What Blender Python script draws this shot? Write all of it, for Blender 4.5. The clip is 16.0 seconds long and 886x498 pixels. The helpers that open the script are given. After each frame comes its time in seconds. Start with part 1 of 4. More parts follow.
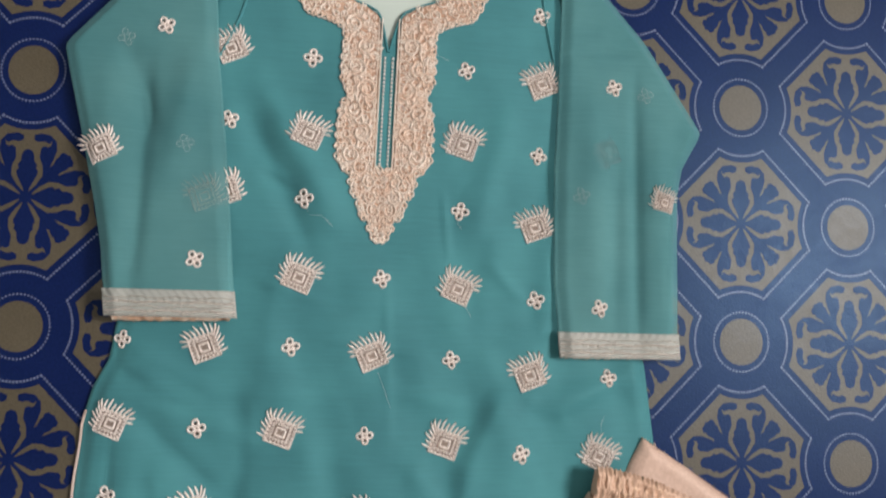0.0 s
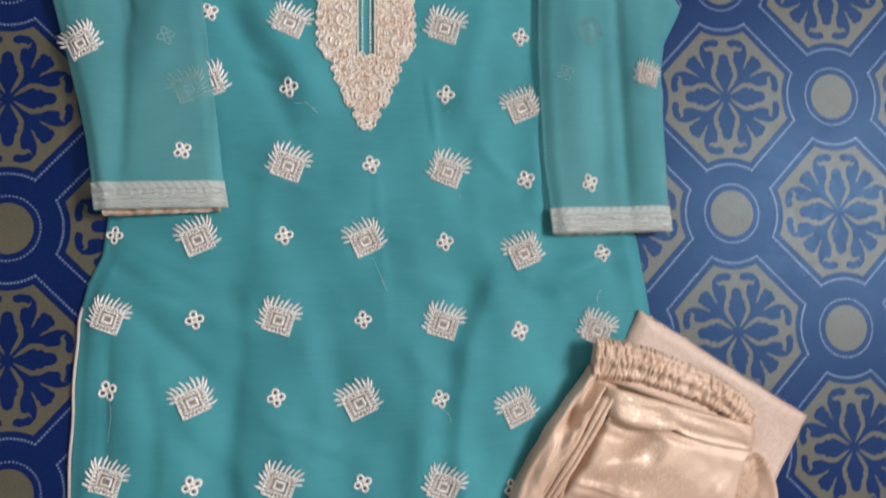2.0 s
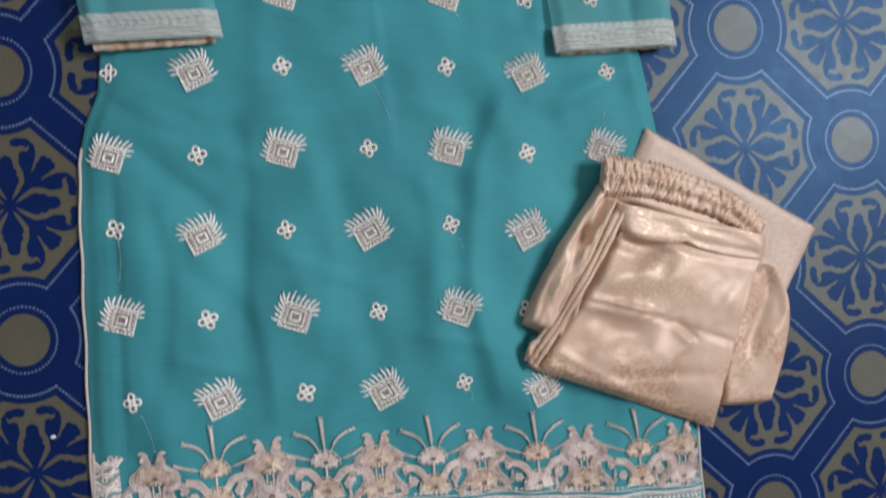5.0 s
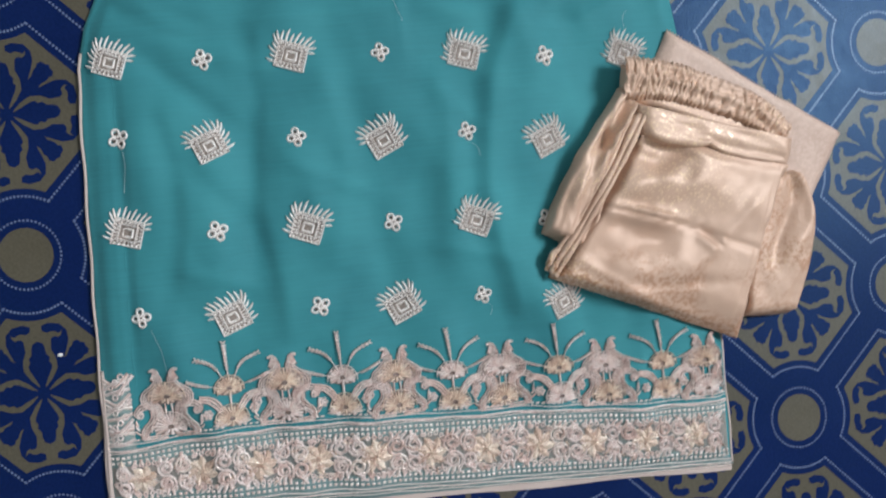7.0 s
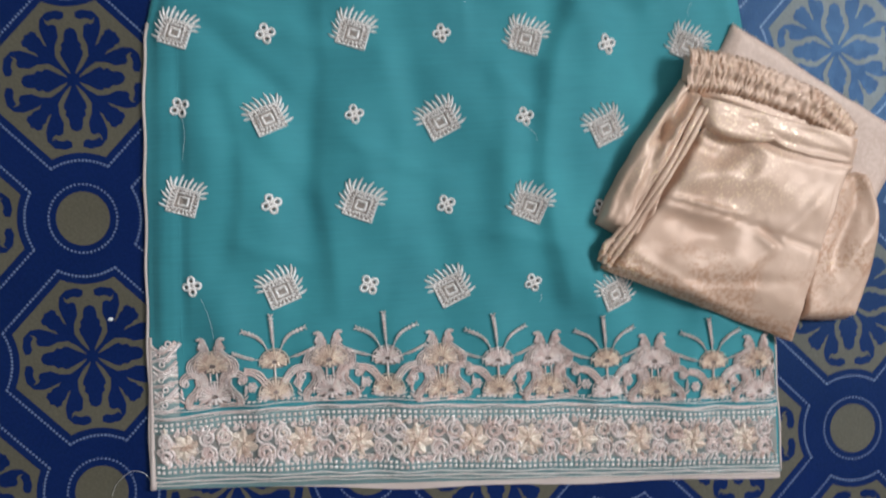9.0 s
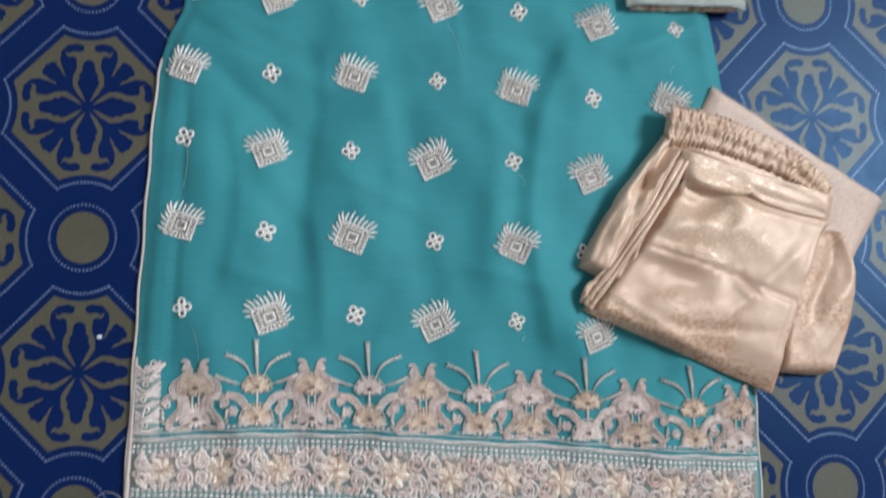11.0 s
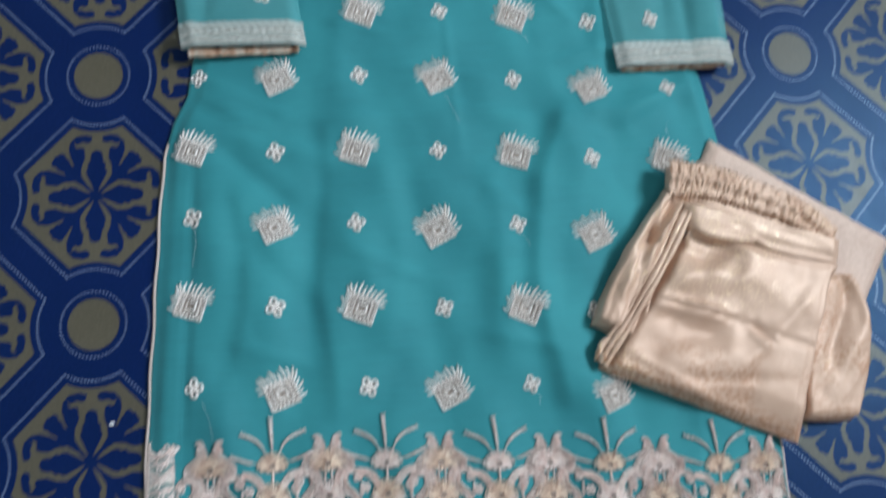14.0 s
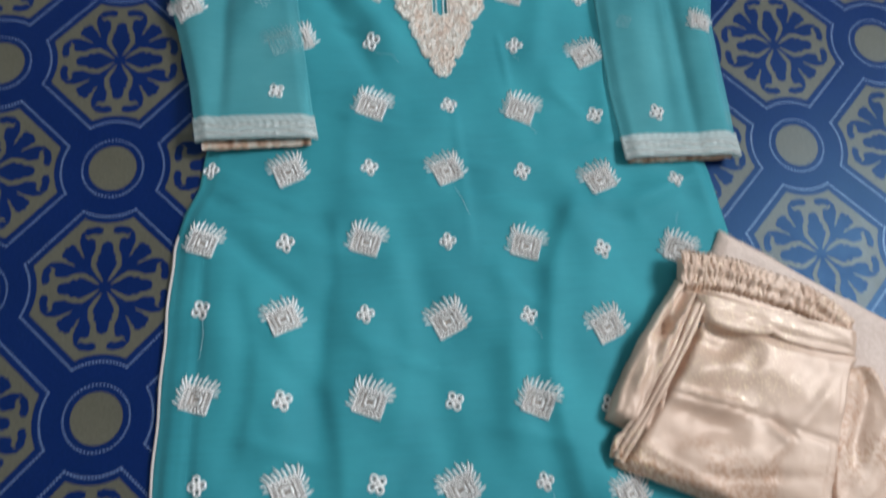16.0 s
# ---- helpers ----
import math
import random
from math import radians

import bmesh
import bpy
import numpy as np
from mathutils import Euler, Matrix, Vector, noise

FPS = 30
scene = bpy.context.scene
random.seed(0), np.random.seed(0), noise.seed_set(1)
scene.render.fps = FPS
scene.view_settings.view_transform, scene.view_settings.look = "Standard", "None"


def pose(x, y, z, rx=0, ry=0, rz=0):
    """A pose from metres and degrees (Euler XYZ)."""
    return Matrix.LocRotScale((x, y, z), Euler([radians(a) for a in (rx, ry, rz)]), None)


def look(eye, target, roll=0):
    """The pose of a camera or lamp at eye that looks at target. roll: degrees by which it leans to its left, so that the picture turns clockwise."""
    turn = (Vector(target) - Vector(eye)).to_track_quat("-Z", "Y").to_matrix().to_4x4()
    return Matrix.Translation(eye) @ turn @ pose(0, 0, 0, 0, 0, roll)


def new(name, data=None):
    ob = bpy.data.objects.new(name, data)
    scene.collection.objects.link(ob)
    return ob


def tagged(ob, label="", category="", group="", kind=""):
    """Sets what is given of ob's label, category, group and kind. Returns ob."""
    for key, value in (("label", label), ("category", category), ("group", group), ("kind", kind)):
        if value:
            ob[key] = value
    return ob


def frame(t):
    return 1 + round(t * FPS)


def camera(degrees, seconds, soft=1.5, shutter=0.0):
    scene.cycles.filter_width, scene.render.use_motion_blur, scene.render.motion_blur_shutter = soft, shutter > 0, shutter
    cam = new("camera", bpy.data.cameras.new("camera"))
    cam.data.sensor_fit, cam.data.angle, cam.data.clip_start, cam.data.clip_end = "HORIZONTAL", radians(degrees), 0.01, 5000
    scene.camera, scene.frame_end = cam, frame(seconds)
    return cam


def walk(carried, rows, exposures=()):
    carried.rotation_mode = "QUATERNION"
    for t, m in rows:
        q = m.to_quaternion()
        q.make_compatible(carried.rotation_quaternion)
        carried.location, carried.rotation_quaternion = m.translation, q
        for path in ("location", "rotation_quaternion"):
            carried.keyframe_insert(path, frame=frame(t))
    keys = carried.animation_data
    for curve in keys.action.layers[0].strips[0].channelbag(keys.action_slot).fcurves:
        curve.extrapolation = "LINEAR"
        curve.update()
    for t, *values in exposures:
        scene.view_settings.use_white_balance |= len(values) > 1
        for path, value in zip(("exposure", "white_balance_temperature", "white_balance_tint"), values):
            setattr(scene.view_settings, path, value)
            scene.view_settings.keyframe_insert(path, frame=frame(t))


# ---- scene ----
cam = camera(58.2, 16.0, soft=2.0, shutter=1.2)
# seconds, eye in metres, turn in degrees
PATH = [
    (0, -0.0761, -0.0704, 0.7338, 4.20, -6.13, 1.43),
    (0.5, -0.0771, -0.0861, 0.7347, 3.63, -6.27, 1.10),
    (1, -0.0753, -0.1130, 0.7327, 3.49, -6.49, 0.53),
    (1.5, -0.0737, -0.1375, 0.7321, 3.32, -6.75, -0.47),
    (2, -0.0764, -0.1678, 0.7281, 3.81, -6.60, -1.87),
    (2.5, -0.0739, -0.1876, 0.7231, 3.48, -6.16, -2.94),
    (3, -0.0740, -0.2085, 0.7200, 3.60, -5.85, -4.08),
    (3.5, -0.0783, -0.2258, 0.7169, 4.02, -5.89, -4.56),
    (4, -0.0828, -0.2326, 0.7188, 2.47, -6.42, -4.48),
    (4.2, -0.0866, -0.2394, 0.7186, 1.83, -6.77, -4.98),
    (6.5, -0.1143, -0.3072, 0.6985, -2.06, -7.78, -5.29),
    (7, -0.1219, -0.3221, 0.6905, -1.96, -7.96, -6.10),
    (7.5, -0.1266, -0.3405, 0.6858, -1.91, -7.71, -6.56),
    (8, -0.1306, -0.3503, 0.6791, -2.81, -6.45, -3.79),
    (8.5, -0.1320, -0.3465, 0.6719, -3.52, -5.11, -4.08),
    (8.7, -0.1387, -0.3464, 0.6765, -2.67, -5.54, -3.86),
    (10.8, -0.1308, -0.4012, 0.6984, 4.78, -5.33, -0.61),
    (11, -0.1295, -0.4108, 0.7014, 6.32, -5.44, -0.76),
    (11.5, -0.1316, -0.4214, 0.6985, 10.71, -5.54, -2.16),
    (12, -0.1293, -0.4281, 0.7020, 13.75, -5.34, -2.41),
    (12.5, -0.1269, -0.4212, 0.6988, 14.84, -5.20, -2.91),
    (13, -0.1259, -0.4161, 0.6976, 16.34, -5.30, -3.38),
    (13.5, -0.1306, -0.4095, 0.6977, 15.35, -5.23, -3.62),
    (14, -0.1317, -0.4214, 0.7006, 12.23, -4.45, -4.04),
    (14.5, -0.1355, -0.4253, 0.6971, 9.81, -3.87, -3.97),
    (15, -0.1372, -0.4371, 0.6974, 11.39, -4.09, -4.02),
    (15.5, -0.1346, -0.4279, 0.6981, 15.41, -4.00, -3.89),
    (16, -0.1329, -0.4148, 0.6959, 18.36, -3.90, -3.93),
]
EXPOSURES = [(0.0, -0.19, 7850, 23), (1.0, -0.05, 7400, 18), (3.5, -0.13, 6650, 15), (6.5, -0.3, 6500, 12), (7.0, -0.2, 6500, 12), (8.5, -0.22, 6500, 12), (11.0, -0.1, 6300, 9), (15.0, -0.12, 6100, 7), (16.0, -0.08, 6100, 7)]
walk(cam, [(t, pose(x, y, z, rx, ry, rz)) for t, x, y, z, rx, ry, rz in PATH], EXPOSURES)

# ---- light ----
ROOM = (-1.7, 1.7, -2.0, 1.6, 2.75)  # x from, x to, y from, y to, height
WIN = (-0.22, 0.52, 1.60, 2.50)  # the window in the east wall: y from, y to, z from, z to
world = bpy.data.worlds.new("sky")
scene.world = world
world.use_nodes = True
sky = world.node_tree.nodes.new("ShaderNodeTexSky")
sky.sky_type, sky.sun_disc = "NISHITA", False
sky.sun_elevation, sky.sun_rotation = radians(40), radians(200)
world.node_tree.links.new(sky.outputs[0], world.node_tree.nodes["Background"].inputs[0])
world.node_tree.nodes["Background"].inputs[1].default_value = 0.1


def area(name, m, sx, sy, power, color):
    d = bpy.data.lights.new(name, "AREA")
    d.shape, d.size, d.size_y, d.energy, d.color = "RECTANGLE", sx, sy, power, color
    ob = new(name, d)
    ob.matrix_world = m
    return ob


# daylight in the window's opening
area("window_daylight", look((ROOM[1] + 0.02, (WIN[0] + WIN[1]) / 2, (WIN[2] + WIN[3]) / 2),
                             (0.0, -0.1, 0.6)), 0.64, 0.80, 94, (0.90, 0.96, 1.0))


# ---- materials ----
class Mat:
    """A node material with a principled shader and a few short ways to add nodes."""

    def __init__(self, name, rough=0.5, metal=0.0, spec=0.5):
        self.m = bpy.data.materials.new(name)
        self.m.use_nodes = True
        self.t = self.m.node_tree
        self.p = self.t.nodes["Principled BSDF"]
        self.p.inputs["Roughness"].default_value = rough
        self.p.inputs["Metallic"].default_value = metal
        self.p.inputs["Specular IOR Level"].default_value = spec

    def node(self, kind, **values):
        n = self.t.nodes.new(kind)
        for k, v in values.items():
            n.inputs[k.replace("_", " ")].default_value = v
        return n

    def link(self, a, b):
        self.t.links.new(a, b)

    def coords(self, scale=(1, 1, 1)):
        tc, mp = self.t.nodes.new("ShaderNodeTexCoord"), self.t.nodes.new("ShaderNodeMapping")
        mp.inputs["Scale"].default_value = scale
        self.link(tc.outputs["Object"], mp.inputs[0])
        return mp.outputs[0]

    def noise(self, scale, detail=3, stretch=(1, 1, 1), rough=0.55):
        n = self.node("ShaderNodeTexNoise", Scale=scale, Detail=detail, Roughness=rough)
        self.link(self.coords(stretch), n.inputs["Vector"])
        return n.outputs["Fac"]

    def ramp(self, fac, stops):
        r = self.t.nodes.new("ShaderNodeValToRGB")
        e = r.color_ramp.elements
        while len(e) < len(stops):
            e.new(0.5)
        for k, (pos, col) in zip(e, stops):
            k.position, k.color = pos, (*col, 1)
        self.link(fac, r.inputs[0])
        return r.outputs[0]

    def mix(self, a, b, fac, kind="MIX"):
        n = self.t.nodes.new("ShaderNodeMix")
        n.data_type, n.blend_type = "RGBA", kind
        for value, socket in ((fac, n.inputs[0]), (a, n.inputs[6]), (b, n.inputs[7])):
            if isinstance(value, (int, float)):
                socket.default_value = value
            elif isinstance(value, tuple):
                socket.default_value = (*value, 1)
            else:
                self.link(value, socket)
        return n.outputs[2]

    def color(self, socket):
        if isinstance(socket, tuple):
            self.p.inputs["Base Color"].default_value = (*socket, 1)
        else:
            self.link(socket, self.p.inputs["Base Color"])
        return self

    def bump(self, fac, strength, distance):
        b = self.node("ShaderNodeBump", Strength=strength, Distance=distance)
        self.link(fac, b.inputs["Height"])
        last = self.p.inputs["Normal"].links
        if last:
            self.link(last[0].from_socket, b.inputs["Normal"])
        self.link(b.outputs[0], self.p.inputs["Normal"])
        return self

    def rough(self, fac, low, high):
        r = self.node("ShaderNodeMapRange", To_Min=low, To_Max=high)
        self.link(fac, r.inputs[0])
        self.link(r.outputs[0], self.p.inputs["Roughness"])
        return self


def vinyl(name, low, high, rough, spec=0.27, tint=(0.31, 0.66, 1.0)):
    """Printed vinyl sheet: a worn, scuffed gloss over a flat print; tint puts the sky's blue into the gloss."""
    m = Mat(name, rough, spec=spec)
    # blue of the window's reflected daylight, set in the sheet's specular colour
    m.p.inputs["Specular Tint"].default_value = (*tint, 1)
    m.color(m.mix(m.ramp(m.noise(9, 4), [(0.3, low), (0.7, high)]),
                  m.ramp(m.noise(420, 2), [(0.35, tuple(c * 0.8 for c in low)), (0.65, tuple(min(1, c * 1.15) for c in high))]), 0.35))
    m.rough(m.mix(m.noise(110, 6, (1, 1, 1), 0.7), m.noise(14, 5, (1, 1, 1), 0.7), 0.45), rough - 0.17, rough + 0.20)
    m.bump(m.noise(520, 2), 0.5, 0.0005)
    m.bump(m.noise(9, 2), 0.12, 0.002)
    return m.m


VINYL_BLUE = vinyl("vinyl_blue", (0.0024, 0.0082, 0.0570), (0.0043, 0.0124, 0.0775), 0.36)
VINYL_GREY = vinyl("vinyl_taupe", (0.0795, 0.0672, 0.0432), (0.1010, 0.0860, 0.0575), 0.41, 0.40, (0.66, 0.84, 1.0))
VINYL_DOT = vinyl("vinyl_pale_blue", (0.105, 0.14, 0.25), (0.14, 0.185, 0.295), 0.38, 0.45, (0.7, 0.86, 1.0))


def cloth(name, low, high, rough=0.75, sheen=0.15, clear=0.0):
    """Fine georgette: slubs along the weft, a tight weave and soft cloudy tone."""
    m = Mat(name, rough, spec=0.25)
    m.p.inputs["Sheen Weight"].default_value = sheen
    m.p.inputs["Sheen Roughness"].default_value = 0.4
    cloud = m.ramp(m.noise(11, 3), [(0.3, low), (0.72, high)])
    slub = m.ramp(m.noise(1, 4, (28, 620, 40)), [(0.35, tuple(c * 0.9 for c in low)), (0.68, tuple(c * 1.07 for c in high))])
    m.color(m.mix(cloud, slub, 0.16))
    m.bump(m.noise(1, 3, (45, 700, 60)), 0.2, 0.0005)
    m.bump(m.noise(70, 4, (1, 1.6, 1)), 0.22, 0.0012)
    m.bump(m.noise(1500, 1), 0.25, 0.0003)
    if clear:
        out = m.t.nodes["Material Output"]
        tr, mx = m.t.nodes.new("ShaderNodeBsdfTransparent"), m.t.nodes.new("ShaderNodeMixShader")
        mx.inputs[0].default_value = clear
        m.link(m.p.outputs[0], mx.inputs[1])
        m.link(tr.outputs[0], mx.inputs[2])
        m.link(mx.outputs[0], out.inputs[0])
    return m.m


TEAL = cloth("teal_georgette", (0.0275, 0.1830, 0.2130), (0.0430, 0.2560, 0.2850), 0.72, 0.12)
TEAL_SHEER = cloth("sheer_teal_georgette", (0.052, 0.235, 0.262), (0.100, 0.325, 0.345), 0.8, 0.14, 0.30)
TEAL_LINING = cloth("teal_lining", (0.0344, 0.2064, 0.2322), (0.0473, 0.2451, 0.2666))
MINT = cloth("mint_lining", (0.473, 0.5848, 0.5504), (0.5332, 0.645, 0.602))
NET = cloth("pale_teal_net", (0.130, 0.225, 0.230), (0.215, 0.295, 0.285))
CREAM = cloth("cream_binding", (0.50, 0.395, 0.355), (0.64, 0.525, 0.48), 0.6)
FELL = cloth("pale_sea_binding", (0.29, 0.335, 0.32), (0.39, 0.415, 0.395), 0.6)


def thread(name, stops, metal, rough):
    """Zari thread: every stitch group takes its own tone; a fine twist breaks the gloss."""
    m = Mat(name, rough, metal)
    g = m.t.nodes.new("ShaderNodeNewGeometry")
    cell = m.node("ShaderNodeTexVoronoi", Scale=620.0)
    cell.feature = "DISTANCE_TO_EDGE"
    m.link(m.coords((1, 1, 0.2)), cell.inputs["Vector"])
    # shade in the gaps between stitches, multiplied into the thread colour
    gap = m.ramp(cell.outputs["Distance"], [(0.015, tuple(0.45 * c for c in stops[0][1])), (0.09, (1, 1, 1))])
    tone = m.mix(m.ramp(g.outputs["Random Per Island"], stops),
                 m.ramp(m.noise(260, 3), [(0.35, tuple(0.85 * c for c in stops[0][1])), (0.65, stops[-1][1])]), 0.45)
    m.color(m.mix(tone, gap, 0.5, "MULTIPLY"))
    m.p.inputs["Specular IOR Level"].default_value = 0.9
    m.bump(cell.outputs["Distance"], 0.8, 0.0012)
    m.bump(m.noise(1, 2, (1400, 1400, 300)), 0.4, 0.0006)
    return m.m


SILVER = thread("champagne_thread", [(0.0, (0.90, 0.79, 0.73)), (0.5, (0.98, 0.91, 0.87)), (1.0, (1.0, 0.98, 0.96))], 0.0, 0.27)
ROSE = thread("rose_gold_thread", [(0.0, (0.95, 0.72, 0.58)), (0.4, (1.0, 0.90, 0.81)), (1.0, (1.0, 0.98, 0.93))], 0.08, 0.24)
BORDER = thread("border_thread", [(0.0, (0.78, 0.55, 0.49)), (0.3, (0.96, 0.80, 0.76)), (0.7, (0.98, 0.89, 0.88)), (1.0, (1.0, 0.92, 0.85))], 0.2, 0.32)
CORD = thread("dull_silver_cord", [(0.0, (0.56, 0.53, 0.49)), (1.0, (0.86, 0.83, 0.78))], 0.5, 0.32)
WARM = thread("warm_border_thread", [(0.0, (0.58, 0.36, 0.27)), (0.5, (0.90, 0.70, 0.57)), (1.0, (1.0, 0.88, 0.74))], 0.25, 0.34)
DULL = thread("veiled_thread", [(0.0, (0.30, 0.42, 0.42)), (1.0, (0.42, 0.51, 0.50))], 0.0, 0.6)
BAND = cloth("muted_rose_ground", (0.13, 0.165, 0.160), (0.29, 0.255, 0.23), 0.6)
# brown that stands for the shade between the crowns' threads
CROWN_SHADE = cloth("brown_thread_shade", (0.17, 0.145, 0.125), (0.31, 0.25, 0.215), 0.6)
EYELET_SHADE = cloth("dark_eyelet_shade", (0.055, 0.050, 0.045), (0.11, 0.085, 0.07), 0.6)
PLATE = cloth("rose_stitch_ground", (0.40, 0.25, 0.18), (0.60, 0.42, 0.32), 0.55)
ROSY = cloth("rosy_stitch_ground", (0.17, 0.135, 0.125), (0.36, 0.26, 0.225), 0.6)
PATCH = cloth("grey_net_patch", (0.20, 0.29, 0.285), (0.29, 0.365, 0.35))
LINT = cloth("white_cotton", (0.72, 0.74, 0.74), (0.8, 0.8, 0.8))


def satin(name, dense):
    """Peach satin with a woven brown figure: strewn in patches, and closer along the border at the trouser's foot."""
    m = Mat(name, 0.46, 0.08, 0.6)
    fig = m.ramp(m.noise(250, 4, (1, 1, 1), 0.65), [(0.47, (0, 0, 0)), (0.56, (1, 1, 1))])
    if dense:
        patch = m.ramp(m.noise(22, 3), [(0.38, (0.1, 0.1, 0.1)), (0.60, (0.9, 0.9, 0.9))])
    else:
        dot = m.t.nodes.new("ShaderNodeVectorMath")
        dot.operation = "DOT_PRODUCT"
        m.link(m.coords(), dot.inputs[0])
        dot.inputs[1].default_value = (0.408, 0.913, 0.0)
        edge = m.node("ShaderNodeMapRange", From_Min=-0.334, From_Max=-0.292, To_Min=1.0, To_Max=0.0)
        m.link(dot.outputs["Value"], edge.inputs[0])
        border = m.ramp(m.mix(edge.outputs[0], m.noise(18, 3), 0.45), [(0.40, (0, 0, 0)), (0.66, (1, 1, 1))])
        patch = m.mix(m.ramp(m.noise(13, 3), [(0.55, (0, 0, 0)), (0.68, (0.7, 0.7, 0.7))]), border, 1.0, "LIGHTEN")
    woven = m.mix((0, 0, 0), fig, patch)
    fleck = m.ramp(m.noise(480, 2), [(0.56, (0, 0, 0)), (0.66, (1, 1, 1))])
    strew = m.ramp(m.noise(7, 2, (1, 1.3, 1)), [(0.50, (0, 0, 0)), (0.60, (1, 1, 1))])
    glint = m.mix((0, 0, 0), fleck, strew)
    base = m.ramp(m.noise(10, 3), [(0.3, (0.455, 0.282, 0.198)), (0.7, (0.630, 0.440, 0.338))])
    tone = m.mix(base, (0.34, 0.155, 0.075), m.mix((0, 0, 0), woven, 0.85))
    m.color(m.mix(tone, (0.92, 0.72, 0.44), m.mix((0, 0, 0), glint, 0.6)))
    m.rough(glint, 0.50, 0.27)
    m.p.inputs["Specular Tint"].default_value = (1.0, 0.94, 0.88, 1)
    m.bump(m.noise(22, 2), 0.12, 0.0030)
    m.bump(m.noise(55, 4), 0.25, 0.0016)
    m.bump(woven, 0.3, 0.0004)
    m.bump(m.noise(1, 2, (700, 60, 200)), 0.12, 0.0004)
    return m.m


SATIN, BROCADE = satin("peach_satin", False), satin("peach_brocade", True)
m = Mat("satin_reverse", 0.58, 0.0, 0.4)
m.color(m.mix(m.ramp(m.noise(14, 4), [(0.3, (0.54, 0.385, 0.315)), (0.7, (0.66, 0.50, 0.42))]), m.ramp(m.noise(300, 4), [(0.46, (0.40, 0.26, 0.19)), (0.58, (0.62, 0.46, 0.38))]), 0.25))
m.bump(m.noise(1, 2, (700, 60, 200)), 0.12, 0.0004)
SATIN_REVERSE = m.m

m = Mat("limewashed_plaster", 0.9)
m.color(m.ramp(m.noise(3, 5), [(0.3, (0.55, 0.56, 0.55)), (0.7, (0.64, 0.65, 0.63))])).bump(m.noise(60, 4), 0.2, 0.002)
PLASTER = m.m
m = Mat("painted_timber", 0.5)
m.color(m.ramp(m.noise(1, 4, (4, 4, 60)), [(0.3, (0.30, 0.22, 0.15)), (0.7, (0.40, 0.30, 0.2))]))
TIMBER = m.m


# ---- ways to build ----
def part(name, data, material, parent=None, label=""):
    """Links a bmesh, a mesh or (verts, faces) as one mesh object under its thing."""
    if isinstance(data, tuple):
        me = bpy.data.meshes.new(name)
        me.from_pydata(data[0], [], data[1])
    elif isinstance(data, bmesh.types.BMesh):
        me = bpy.data.meshes.new(name)
        data.to_mesh(me)
        data.free()
    else:
        me = data
    if material and not me.materials:
        me.materials.append(material)
    ob = new(name, me)
    ob.parent = parent
    if label:
        tagged(ob, label)
    return ob


def smooth(ob):
    ob.data.polygons.foreach_set("use_smooth", [True] * len(ob.data.polygons))
    return ob


def box(x0, x1, y0, y1, z0, z1):
    bm = bmesh.new()
    bmesh.ops.create_cube(bm, size=1, matrix=Matrix.LocRotScale(((x0 + x1) / 2, (y0 + y1) / 2, (z0 + z1) / 2), None, (x1 - x0, y1 - y0, z1 - z0)))
    return bm


def ease(a, b, v):
    v = min(1.0, max(0.0, (v - a) / (b - a)))
    return v * v * (3 - 2 * v)


def line(stops, v):
    """Straight from stop to stop: stops of (v, value), in rising v."""
    for (a, p), (b, q) in zip(stops, stops[1:]):
        if v <= b:
            return p + (q - p) * max(0.0, (v - a)) / (b - a)
    return stops[-1][1]


def along(points, n):
    """n points of a smooth curve through the given ones."""
    pts = [Vector((*p, 0)[:3]) for p in points]
    pts = [2 * pts[0] - pts[1], *pts, 2 * pts[-1] - pts[-2]]
    out = []
    for k in range(n):
        s = k / (n - 1) * (len(pts) - 3)
        i = min(int(s), len(pts) - 4)
        f, (a, b, c, d) = s - i, pts[i:i + 4]
        out.append(0.5 * ((2 * b) + (c - a) * f + (2 * a - 5 * b + 4 * c - d) * f * f + (3 * b - a - 3 * c + d) * f ** 3))
    return out


def ridge(x, y, x0, y0, x1, y1, width, amp):
    """A soft fold along the line from (x0, y0) to (x1, y1)."""
    dx, dy = x1 - x0, y1 - y0
    n = dx * dx + dy * dy
    s = ((x - x0) * dx + (y - y0) * dy) / n
    off = abs((x - x0) * dy - (y - y0) * dx) / math.sqrt(n)
    return amp * math.exp(-(off / width) ** 2) * ease(-0.25, 0.2, s) * (1 - ease(0.8, 1.25, s))


